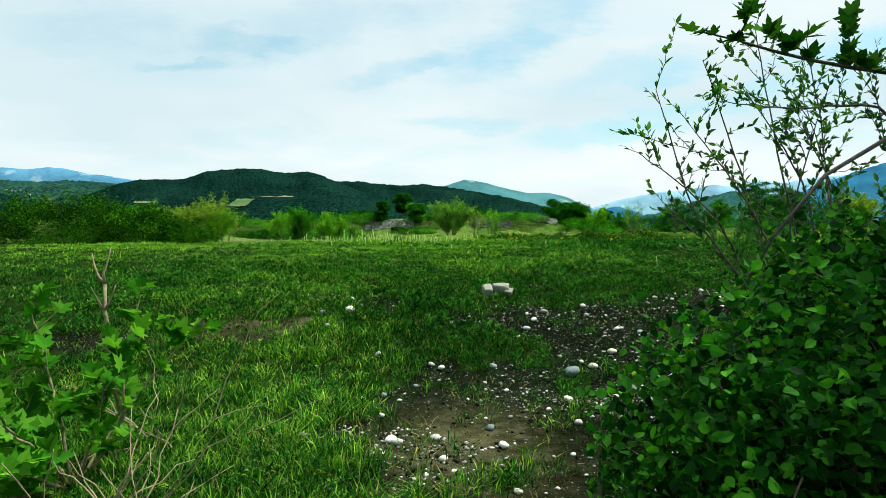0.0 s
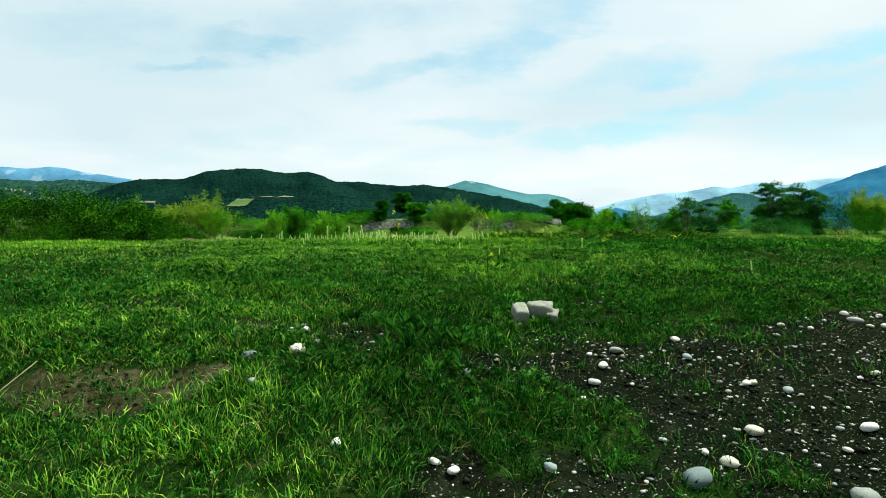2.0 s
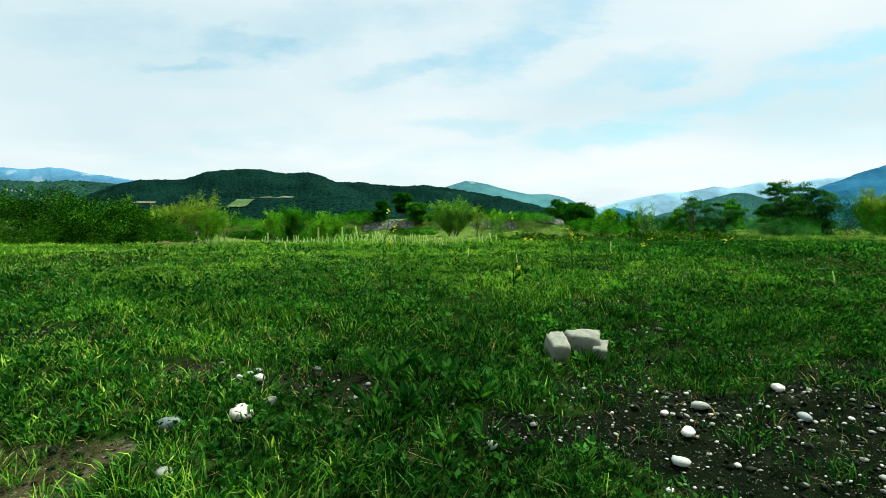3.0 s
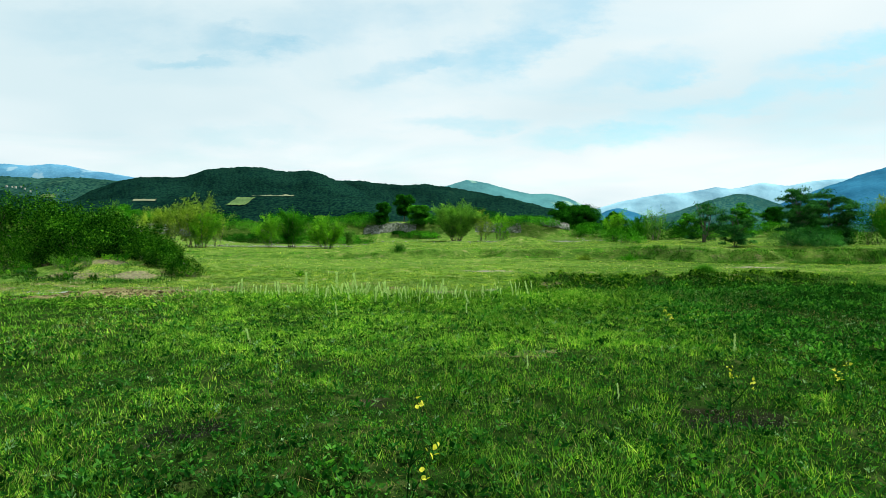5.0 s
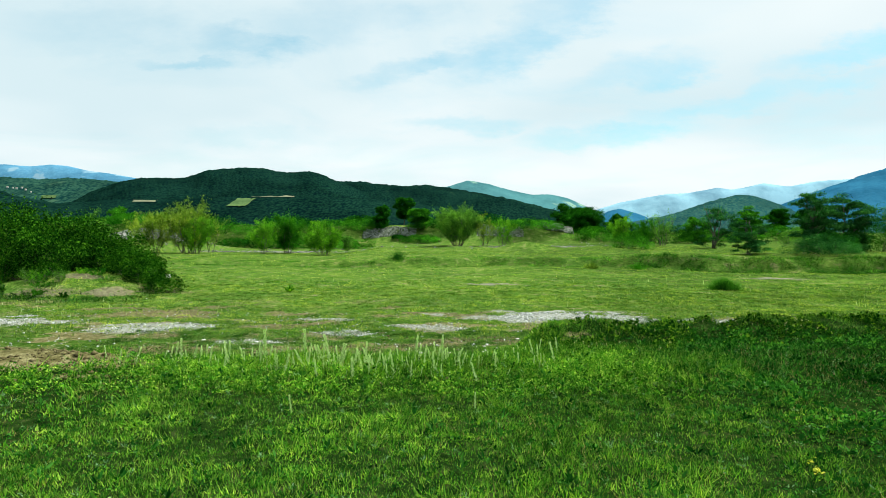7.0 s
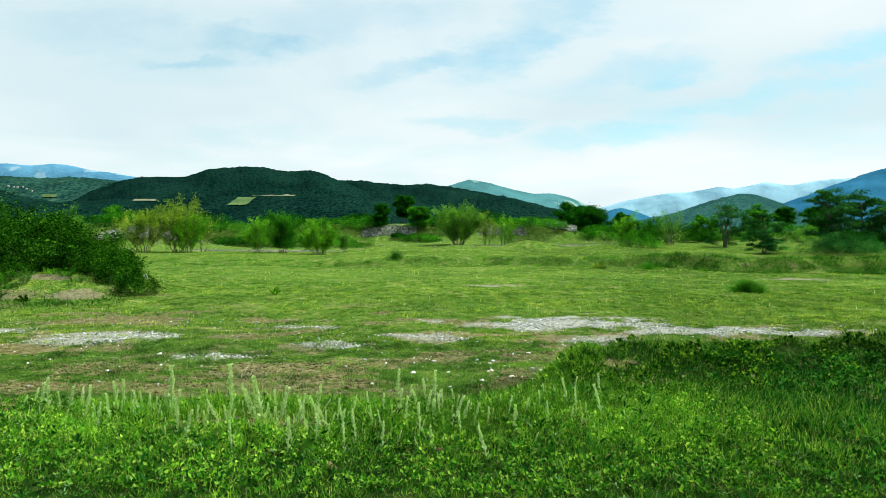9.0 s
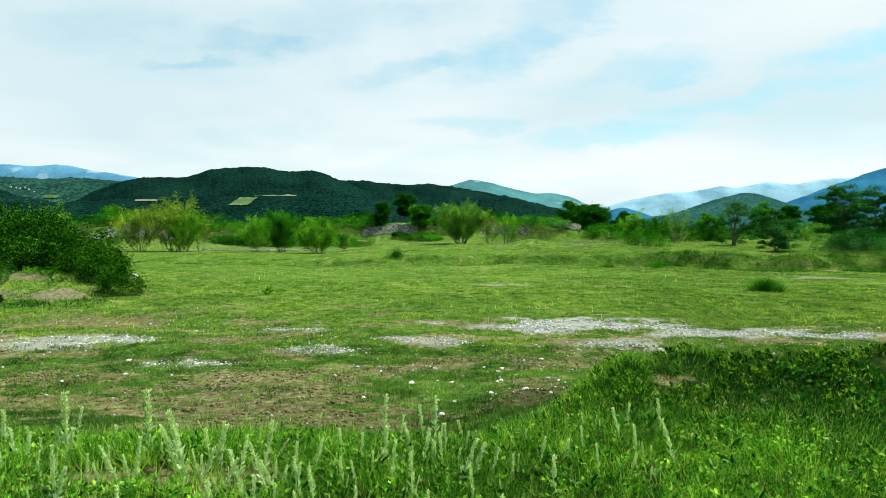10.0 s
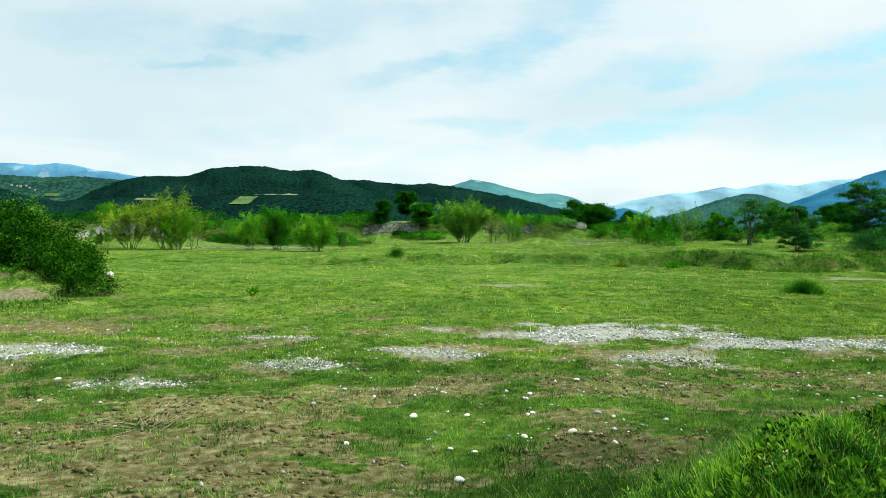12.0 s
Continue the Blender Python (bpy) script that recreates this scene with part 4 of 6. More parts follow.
wands(557, 45, 4.0, 3.2, M_LIME, 12, 9, 62, 0.13, "loose pale willow shrub with bare lower stems")
wands(606, 50, 2.6, 1.6, M_WILLOW, 4, 7, 46, 0.13, "small thin willow shrub", 0.5)
grow(675, 74, 3.3, 2.4, M_DARK, 1, 34, 90, 0.22, 0.1, 0.0, 1.0, "dark round-crowned tree above the stone wall")
grow(718, 78, 4.2, 2.6, M_DARK, 1, 30, 90, 0.22, 0.3, 0.0, 1.0, "dark ball-crowned tree above the stone wall")
grow(748, 74, 3.0, 3.2, M_GREEN, 1, 38, 90, 0.22, 0.1, 0.0, 1.0, "fresh green round tree above the stone wall")
wands(820, 60, 5.9, 5.0, M_WILLOW, 20, 11, 86, 0.16, "broad pale green willow with many stems", 0.35)
wands(872, 60, 5.0, 2.8, M_YELLOW, 5, 7, 64, 0.15, "sparse yellowish willow shoots", 0.6)
wands(905, 60, 4.4, 3.2, M_LIME, 5, 8, 46, 0.15, "thin yellow-green young tree", 0.5)
grow(1037, 118, 8.6, 11.4, M_DARK, 2, 80, 110, 0.34, 0.05, 0.0, 1.1, "large dark green round-crowned tree")
grow(1108, 120, 5.2, 5.0, M_DARK, 2, 40, 80, 0.32, 0.05, 0.0, 1.0, "dark round tree in the distance")
wands(1132, 62, 4.4, 3.0, M_LIME, 7, 9, 62, 0.16, "bright green willow shrub on the bank", 0.4)
wands(1175, 64, 4.2, 4.2, M_GREEN, 9, 9, 62, 0.17, "green willow shrub with long bare shoots", 0.4)
wands(1216, 54, 4.8, 2.6, M_WILLOW, 6, 7, 40, 0.14, "tall thin willow with wispy top", 0.7)
grow(1268, 75, 3.6, 4.2, M_GREEN, 3, 44, 70, 0.22, 0.05, 0.1, 1.0, "green bush behind the terrace")
grow(1322, 47, 4.6, 3.8, M_GREY, 4, 30, 40, 0.13, 0.2, 0.85, 1.1, "sparse spreading tree with dark bare limbs")
grow(1365, 80, 4.2, 4.2, M_GREEN, 2, 40, 70, 0.24, 0.1, 0.1, 1.0, "green tree behind the terrace")
grow(1402, 150, 7.6, 5.8, M_DARK, 1, 44, 90, 0.40, 0.0, 0.0, 1.1, "dark spreading evergreen in the distance")
grow(1408, 37, 2.9, 2.7, M_GREY, 2, 34, 55, 0.12, 0.15, 0.4, 1.0, "grey-green young tree leaning over the bank", True)
grow(1475, 110, 6.4, 6.6, M_DARK, 2, 50, 90, 0.32, 0.1, 0.0, 1.0, "dark green full-crowned tree")
grow(1528, 42.5, 5.4, 3.6, M_GREY, 2, 40, 70, 0.14, 0.6, 0.45, 1.15, "tall grey-green acacia with spreading tiers", True)
grow(1590, 43, 4.6, 4.4, M_GREY, 3, 54, 80, 0.15, 0.3, 0.3, 1.1, "wide grey-green acacia with several trunks", True)
wands(1700, 54, 6.4, 4.6, M_YELLOW, 14, 12, 110, 0.18, "tall yellowish poplar-like tree")
grow(1790, 58, 6.0, 6.0, M_GREEN, 3, 54, 70, 0.20, 0.05, 0.1, 1.0, "broad green tree beside the track")
grow(190, 100, 6.0, 6.4, M_GREEN, 2, 50, 80, 0.30, 0.0, 0.0, 1.0, "green tree on the flood bank")
wands(48, 24.5, 3.6, 1.7, M_WILLOW, 4, 8, 60, 0.11, "thin yellow-green sapling growing out of brambles", 0.5)

bush_seeds = itertools.count(101)


def bush(a, d, rx, ry, h, leaf, count, size, label):
    """A bush at bearing a and distance d: half-width, half-depth and height."""
    tx, ty = there(a, d * FAR)
    thicket("bush", tx, ty, rx * FAR, ry * FAR, h * FAR * (0.62 if d > 62 and a < 1000 else 1.0), leaf, label, int(count * 2.4), size * FAR * 0.62, next(bush_seeds), LEAFLET, stems=16, lumps=1.6, stem_mat=M_BARK)


bush(560, 66, 6.0, 2.0, 2.2, M_GREEN, 5000, 0.24, "green bushes along the foot of the flood bank")
bush(440, 64, 5.0, 2.2, 2.2, M_DARK, 4500, 0.24, "dark bushes along the foot of the flood bank")
bush(640, 76, 3.4, 2.0, 2.2, M_DARK, 3200, 0.24, "dark hedge growing over the stone wall")
bush(752, 71, 2.4, 1.4, 1.5, M_GREEN, 2600, 0.2, "fresh green bush growing before the stone wall")
bush(708, 72, 1.0, 0.8, 0.8, M_DARK, 900, 0.2, "small dark bush before the stone wall")
bush(780, 74, 4.0, 2.0, 2.0, M_GREEN, 3200, 0.24, "green bushes on the stone wall")
bush(955, 74, 4.6, 2.4, 2.3, M_GREEN, 4200, 0.24, "green bramble bank behind the willows")
bush(930, 90, 5.0, 2.4, 3.2, M_DARK, 4200, 0.30, "dark bushes on the flood bank")
bush(1090, 72, 4.0, 2.0, 1.8, M_GREEN, 3000, 0.24, "green bushes at the terrace edge")
bush(1165, 46, 1.8, 1.2, 1.3, M_GREEN, 2600, 0.14, "low green bush with dead stems on the bank")
bush(1450, 70, 5.0, 1.6, 1.7, M_GREEN, 4000, 0.22, "fresh green bushes behind the acacias")
bush(1560, 40, 2.4, 1.2, 1.4, M_DARK, 4200, 0.12, "dark undergrowth beneath the acacias")
bush(1210, 76, 5.5, 2.0, 2.6, M_DARK, 4200, 0.26, "dark green hedge behind the terrace")
bush(1300, 74, 5.0, 1.6, 1.6, M_GREEN, 4000, 0.22, "green bushes behind the terrace")
bush(1560, 36, 2.6, 1.3, 1.3, M_GREY, 6000, 0.11, "grey-green bushes at the foot of the acacias")
bush(1462, 62, 1.6, 1.2, 1.9, M_WILLOW, 1500, 0.17, "sparse yellowish bush beside the track")
bush(110, 74, 6.0, 1.8, 2.6, M_DARK, 3600, 0.22, "dark hedge along the flood bank")
bush(215, 76, 6.0, 1.8, 2.3, M_GREEN, 3600, 0.22, "green hedge along the flood bank")
bush(320, 75, 6.0, 1.8, 2.6, M_DARK, 3600, 0.22, "dark hedge along the flood bank")
bush(400, 73, 5.0, 1.8, 2.5, M_GREEN, 3600, 0.22, "green hedge along the flood bank")
bush(505, 74, 5.0, 1.8, 2.7, M_DARK, 3600, 0.22, "dark hedge along the flood bank")
bush(600, 74, 5.0, 1.8, 2.5, M_GREEN, 3600, 0.22, "green hedge along the flood bank")
bush(850, 76, 5.0, 1.8, 2.7, M_DARK, 3600, 0.22, "dark hedge along the flood bank")
bush(1650, 44, 4.5, 2.5, 3.4, M_DARK, 9000, 0.17, "green bushes beside the meadow")

# brambles on the earth bank beside the meadow
thicket("bramble_thicket", -23.6, 43.2, 3.4, 2.6, 2.55, M_BRAMBLE_FAR, "dense dark bramble thicket on a bare earth bank", 36000, 0.137, 201, LEAFLET, stems=90, stem_mat=M_BARK, lumps=2.3, sprays=12)
thicket("bramble_thicket", -20.4, 43.0, 2.3, 2.0, 1.75, M_BRAMBLE_FAR, "dense bramble thicket sloping down to the meadow", 18000, 0.130, 210, LEAFLET, stems=50, stem_mat=M_BARK, lumps=2.3, sprays=12)
thicket("bramble_thicket", -31.5, 47.2, 6.0, 3.4, 3.2, M_BRAMBLE_FAR, "tall dense bramble thicket with dead canes", 32000, 0.156, 202, LEAFLET, stems=90, stem_mat=M_BARK, lumps=2.3, sprays=12)
thicket("bramble_thicket", -41.0, 47.9, 6.2, 3.4, 3.0, M_BRAMBLE_FAR, "dense bramble thicket on a bare earth bank", 16000, 0.169, 203, LEAFLET, stems=60, stem_mat=M_BARK, lumps=2.3, sprays=12)
thicket("bramble_thicket", -18.5, 41.3, 1.4, 1.4, 1.25, M_BRAMBLE_FAR, "bramble bush sloping down into the meadow", 9000, 0.09, 204, LEAFLET, stems=30, stem_mat=M_BARK, lumps=2.0, sprays=12)
thicket("bramble_thicket", -17.2, 39.9, 1.0, 0.8, 1.0, M_BRAMBLE_FAR, "low bramble bush creeping into the meadow", 5500, 0.085, 208, LEAFLET, stems=20, stem_mat=M_BARK, lumps=1.5, sprays=12)
thicket("bramble_thicket", -15.5, 38.3, 0.9, 0.7, 0.85, M_BRAMBLE_FAR, "low loose bramble bush at the meadow's edge", 4500, 0.08, 211, LEAFLET, stems=24, stem_mat=M_BARK, lumps=2.0, sprays=14)
thicket("bramble_thicket", -26.5, 41.0, 3.0, 1.6, 1.6, M_BRAMBLE_FAR, "low bramble bush on the bare earth bank", 12000, 0.09, 209, LEAFLET, stems=30, stem_mat=M_BARK, lumps=2.0, sprays=12)
for i, (wx, wy, wr, wh) in enumerate(((-25.6, 39.6, 1.5, 1.0), (-22.0, 39.9, 0.7, 0.6), (-28.5, 40.2, 1.8, 1.1))):
    thicket("bramble_thicket", wx, wy, wr, 0.8, wh, M_BRAMBLE_FAR, "low dark brambles creeping over bare earth", int(4200 * wr), 0.075, 230 + i, LEAFLET, stems=16, stem_mat=M_BARK, lumps=2.0, sprays=10)
gen = np.random.default_rng(240)
wx, wy = gen.uniform(-27, -14.5, 42000), gen.uniform(32.6, 39.0, 42000)
ok = gen.random(42000) < 0.45 * step(32.6, 35.5, wy) * (1 - 0.9 * step(36.6, 38.0, wy + 0.6 * fbm(wx, wy, 75, 3))) * step(-14.5, -17.5, wx + 0.25 * (wy - 38)) * step(-0.35, 0.2, fbm(wx * 0.8, wy * 0.8, 74, 3))
ok &= gen.random(42000) > 1.6 * patches(FAR_BARE, wx, wy)
ROUGH = (wx[ok], wy[ok])
weed_rng = random.Random(210)
for i in range(11):
    osier("weed_clump", weed_rng.uniform(-26, -17.2), weed_rng.uniform(34.5, 38.0), weed_rng.uniform(0.3, 0.6), weed_rng.uniform(0.7, 1.5), (M_BRAMBLE_FAR, M_GREEN, M_GREY)[i % 3], "ragged dark weeds in front of the brambles", 8, 6, 16, 0.06, 251 + i, 0.5)
for i in range(13):
    wx = -26.0 + 0.75 * i + weed_rng.uniform(-0.3, 0.3)
    osier("weed_clump", wx, weed_rng.uniform(37.4, 39.2) + 0.10 * i, weed_rng.uniform(0.45, 0.95), weed_rng.uniform(0.8, 1.6), (M_GREEN, M_WILLOW, M_LIME)[i % 3], "ragged thin weeds at the foot of the earth bank", 9, 7, 16, 0.055, 211 + i, 0.5)

# unseen trees added beside and behind the start to shade and enclose it
for x, y, h, w, low, seed in ((4.7, 3.3, 7.4, 3.4, 0.52, 901), (14.0, 3.0, 10.5, 6.0, 0.30, 902), (-8.0, -3.5, 7.5, 5.0, 0.30, 905), (1.0, -7.5, 8.0, 5.0, 0.30, 906)):
    tree("plane_tree", x, y, h, w, M_GREEN, "full-crowned tree added out of view to shade the start", 1, 60, 20, 0.56, low, 0.0, seed, 1.0)


# ---- rubble wall below the flood bank ----
def pebble(seed, subdiv=2, flat=0.6, rough=0.16):
    """A water-worn stone one unit across."""
    bm = bmesh.new()
    bmesh.ops.create_icosphere(bm, subdivisions=subdiv, radius=0.5)
    for v in bm.verts:
        k = 1 + rough * noise.noise(v.co * 2.3 + Vector((seed * 5.3, 0, 0))) * 2
        v.co = Vector((v.co.x * k * 1.15, v.co.y * k * 0.9, v.co.z * k * flat))
    tv = np.array([v.co[:] for v in bm.verts])
    bm.verts.index_update()
    tf = np.array([[v.index for v in f.verts] for f in bm.faces])
    bm.free()
    return tv, [tf]


def chip(seed):
    """A small angular stone of eight faces."""
    g = np.random.default_rng(seed)
    v = np.array([(0.55, 0, 0), (-0.55, 0, 0), (0, 0.45, 0), (0, -0.45, 0), (0, 0, 0.34), (0, 0, -0.34)]) * g.uniform(0.75, 1.25, (6, 1)) + g.normal(0, 0.07, (6, 3))
    return v, [np.array([(0, 2, 4), (2, 1, 4), (1, 3, 4), (3, 0, 4), (2, 0, 5), (1, 2, 5), (3, 1, 5), (0, 3, 5)])]


SMALL_STONES = [chip(i) for i in range(4)]


def gravel_field(name, mat, label, where, count, low, high, seed, shapes=SMALL_STONES):
    """Loose stones lying on the ground inside some patches; where(n, generator) gives places."""
    g = np.random.default_rng(seed)
    verts, faces, k0 = [], [], 0
    for tv, tf in shapes:
        x, y = where(count // 4, g)
        n = len(x)
        size = low * (high / low) ** (g.random(n) ** 2.3)
        c = np.stack([x, y, land(x, y) + size * 0.12], 1)
        s3 = size[:, None] * g.uniform(0.75, 1.3, (n, 3))
        v = np.einsum("nij,nkj->nki", turns(n, 0, 0.35, g), tv[None] * s3[:, None, :]) + c[:, None, :]
        verts.append(v.reshape(-1, 3))
        faces.append((tf[0][None] + (np.arange(n) * len(tv))[:, None, None]).reshape(-1, 3) + k0)
        k0 += n * len(tv)
    me = fast_mesh(name, np.concatenate(verts), [np.concatenate(faces)], True)
    return tagged(mesh_thing(name, me, mat), label, "gravel", kind="stuff")


def inside(items, x0, x1, y0, y1, fn):
    """Random places in a rectangle, kept where the patches are strong."""
    def where(n, g):
        x, y = g.uniform(x0, x1, n * 8), g.uniform(y0, y1, n * 8)
        bald = 1 - 0.85 * step(-0.02, 0.22, fbm(x * 0.8, y * 1.3, 39, 4))
        keep = fn(items, x, y) ** 1.4 * bald + 0.012 > g.random(n * 8) * 0.95
        return x[keep][:n], y[keep][:n]
    return where


gravel_field("gravel", M_GRAVEL, "small mixed gravel pressed into dark mud", inside(MUD, -2.5, 5.5, 2.4, 8.8, patches), 8000, 0.006, 0.038, 41, [pebble(i, 1, 0.5, 0.14) for i in range(4)])
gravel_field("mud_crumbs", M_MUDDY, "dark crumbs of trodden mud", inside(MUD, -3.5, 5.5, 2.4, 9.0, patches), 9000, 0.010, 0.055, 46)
gravel_field("track_gravel", M_PALE, "pale grey gravel strewn along the track", inside(GRAVEL[:10], -20, 16, 24, 32.5, patches), 44000, 0.012, 0.085, 42)
gravel_field("scattered_stones", M_PALE, "single pale stones scattered in the short grass", inside([(-1, 26, 16, 7, 0.4)], -16, 14, 20, 36, patches), 900, 0.02, 0.09, 43)
gravel_field("far_gravel", M_BOULDER, "pale river gravel banks at the meadow's far edge", inside(GRAVEL[10:], -56, 24, 86, 104, patches), 4500, 0.10, 0.40, 44)
gravel_field("soil_clods", M_CLOD, "crumbly brown clods of trodden earth", inside(WORN + SCARS, -13, 8, 15.5, 28, patches), 14000, 0.007, 0.10, 45)


def rubble_wall(a, d, half, height, label, seed):
    g = np.random.default_rng(seed)
    x, y = there(a, d)
    n = 800
    u, w = g.uniform(-1, 1, n), g.random(n)
    hz = height * (0.55 + 0.45 * vnoise(u * 4 + seed, u * 0, seed))
    px, py = x + u * half, y + w * 1.6 - 0.3
    c = np.stack([px, py, land(px, py) + hz * (0.05 + 0.95 * w)], 1)
    me = scatter("rubble_wall", pebble(seed, 1, 0.75, 0.35), c, turns(n, 0, 1.0, g), g.uniform(0.12, 0.42, n))
    tagged(mesh_thing("rubble_wall", me, M_RUBBLE), label, "stone wall", kind="stuff")


M_RUBBLE = stony("grey_rubble", [(0.14, 0.16, 0.13), (0.04, 0.06, 0.04), (0.28, 0.31, 0.27), (0.07, 0.09, 0.06), (0.38, 0.41, 0.37)], 6.0, 0.9, False)
rubble_wall(690, 96, 4.6, 0.75, "heaped wall of grey boulders under dark trees", 5)
rubble_wall(1010, 98, 2.6, 0.9, "heap of grey boulders beside bushes", 6)
rubble_wall(900, 96, 4.0, 1.0, "low heap of grey boulders among bushes", 7)

# ---- single stones in the mud ----
STONES = [me for me in (fast_mesh("river_stone", *pebble(60 + i, 2, 0.5 + 0.1 * (i % 3), 0.13), True) for i in range(8))]
for me in STONES:
    me.materials.append(M_STONE)


def stone(x, y, size, turn, which, label, sink=0.3):
    ob = new("river_stone", STONES[which % 8])
    z = float(land(x, y))
    ob.matrix_world = pose(x, y, z + size * (0.27 - sink * 0.3), random.uniform(-12, 12), random.uniform(-12, 12), turn) @ Matrix.Diagonal((size, size, size, 1))
    return tagged(ob, label, "stone", "river stones in the mud")


stone_rng = random.Random(5)
# the large ones: place, size, shape
LARGE = [(0.44, 5.90, 0.20, 2), (1.0, 6.36, 0.15, 0), (0.72, 6.10, 0.13, 4), (-2.43, 6.78, 0.13, 1), (-1.65, 5.96, 0.10, 5), (0.08, 6.84, 0.10, 3), (0.37, 7.30, 0.12, 6),
         (2.77, 7.97, 0.14, 0), (-0.41, 5.90, 0.09, 5), (-1.99, 6.95, 0.10, 1), (-1.08, 5.95, 0.09, 3), (1.30, 5.75, 0.18, 2), (1.62, 5.55, 0.15, 4), (1.05, 5.60, 0.16, 7),
         (1.75, 6.35, 0.13, 6), (2.0, 5.95, 0.14, 1), (2.35, 6.6, 0.16, 5), (1.45, 6.75, 0.09, 3), (-2.1, 6.85, 0.16, 4), (-2.3, 6.45, 0.09, 0), (-0.5, 3.9, 0.10, 1),
         (-1.35, 4.05, 0.11, 0), (0.55, 4.4, 0.12, 4), (-0.95, 3.7, 0.08, 5)]
for x, y, size, which in LARGE:
    stone(x, y, size * 0.85, stone_rng.uniform(0, 360), which, "smooth rounded river stone half sunk in mud")
placed = 0
while placed < 230:
    x, y = stone_rng.uniform(-2.3, 5.0), stone_rng.uniform(2.6, 8.6)
    if float(patches(MUD, np.array([x]), np.array([y]))[0]) < stone_rng.random() * 0.8 + 0.15:
        continue
    stone(x, y, 0.024 * (0.095 / 0.024) ** (stone_rng.random() ** 1.6), stone_rng.uniform(0, 360), stone_rng.randrange(8), "small smooth river pebble lying on mud", 0.2)
    placed += 1
for i in range(44):
    near = i < 22
    x, y = (stone_rng.gauss(-0.2, 0.8), stone_rng.gauss(23.4, 0.9)) if near else (stone_rng.uniform(-9.0, 3.0), stone_rng.uniform(21.0, 26.0))
    stone(x, y, 0.025 + 0.09 * stone_rng.random() ** 2, stone_rng.uniform(0, 360), stone_rng.randrange(8), "pale stone lying in trodden grass", 0.55)

# ---- grass ----
def grass(name, mat, label, x, y, height, width, lean, gen, heading=None):
    """Blades from arrays: three faces each, bending over towards the tip."""
    n = len(x)
    z = land(x, y) - 0.01
    a = gen.uniform(0, 2 * np.pi, n) if heading is None else heading
    ca, sa = np.cos(a), np.sin(a)
    f = a + np.pi / 2 + gen.normal(0, 0.5, n)
    wx, wy = np.cos(f) * width / 2, np.sin(f) * width / 2
    bend = lean * height
    v = np.empty((n, 4, 3))
    v[:, 0] = np.stack([x, y, z], 1)
    mx, my, mz = x + ca * bend * 0.35, y + sa * bend * 0.35, z + height * 0.55
    v[:, 1] = np.stack([mx - wx, my - wy, mz], 1)
    v[:, 2] = np.stack([mx + wx, my + wy, mz], 1)
    v[:, 3] = np.stack([x + ca * bend, y + sa * bend, z + height * np.sqrt(np.clip(1.15 - 0.3 * lean ** 2, 0.2, 1))], 1)
    if np.mean(y) > 12.5:
        # far blades: a single narrow face
        v = np.stack([v[:, 0] - (v[:, 2] - v[:, 1]) * 0.45, v[:, 0] + (v[:, 2] - v[:, 1]) * 0.45, v[:, 3]], 1)
        me = fast_mesh(name, v.reshape(-1, 3), [np.array([0, 1, 2])[None] + np.arange(n)[:, None] * 3])
        return tagged(mesh_thing(name, me, mat), label, "grass", kind="stuff")
    k = np.arange(n)[:, None] * 4
    me = fast_mesh(name, v.reshape(-1, 3), [np.array([0, 2, 1])[None] + k, np.array([1, 2, 3])[None] + k])
    return tagged(mesh_thing(name, me, mat), label, "grass", kind="stuff")


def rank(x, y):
    """Share of dark rank grass, whose colour carries dimmer light near and right."""
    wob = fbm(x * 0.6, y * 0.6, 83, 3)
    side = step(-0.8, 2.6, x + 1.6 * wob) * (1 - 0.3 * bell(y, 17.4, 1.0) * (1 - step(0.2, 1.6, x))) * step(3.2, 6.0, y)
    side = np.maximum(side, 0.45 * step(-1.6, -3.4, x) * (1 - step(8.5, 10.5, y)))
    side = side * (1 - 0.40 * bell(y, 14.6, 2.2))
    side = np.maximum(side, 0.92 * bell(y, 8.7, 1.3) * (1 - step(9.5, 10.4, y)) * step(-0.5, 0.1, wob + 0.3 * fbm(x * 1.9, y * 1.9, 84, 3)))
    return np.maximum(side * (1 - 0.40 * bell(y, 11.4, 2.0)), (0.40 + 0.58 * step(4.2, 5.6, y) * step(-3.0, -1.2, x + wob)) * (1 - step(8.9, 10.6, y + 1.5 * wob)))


def tufted(x0, x1, y0, y1, tufts, blades, reach, gen, thin=1.0, share=None):
    """Blade places in tufts, thinned out over bare soil, with each blade's way out of its tuft."""
    cx, cy = gen.uniform(x0, x1, tufts), gen.uniform(y0, y1, tufts)
    keep = gen.random(tufts) < 1.12 - 1.08 * thin * bare_at(cx, cy) - (0.9 + 0.8 * (1 - step(9, 12, cy))) * np.maximum(0, fbm(cx * 3.1, cy * 3.1, 77, 4) - 0.02)
    if share:
        keep &= gen.random(tufts) < share(cx, cy)
    cx, cy = cx[keep], cy[keep]
    n = len(cx)
    k = np.repeat(np.arange(n), blades)
    dx, dy = gen.normal(0, reach, n * blades), gen.normal(0, reach, n * blades)
    return cx[k] + dx, cy[k] + dy, np.arctan2(dy, dx) + gen.normal(0, 0.7, n * blades), gen.random(n)[k]


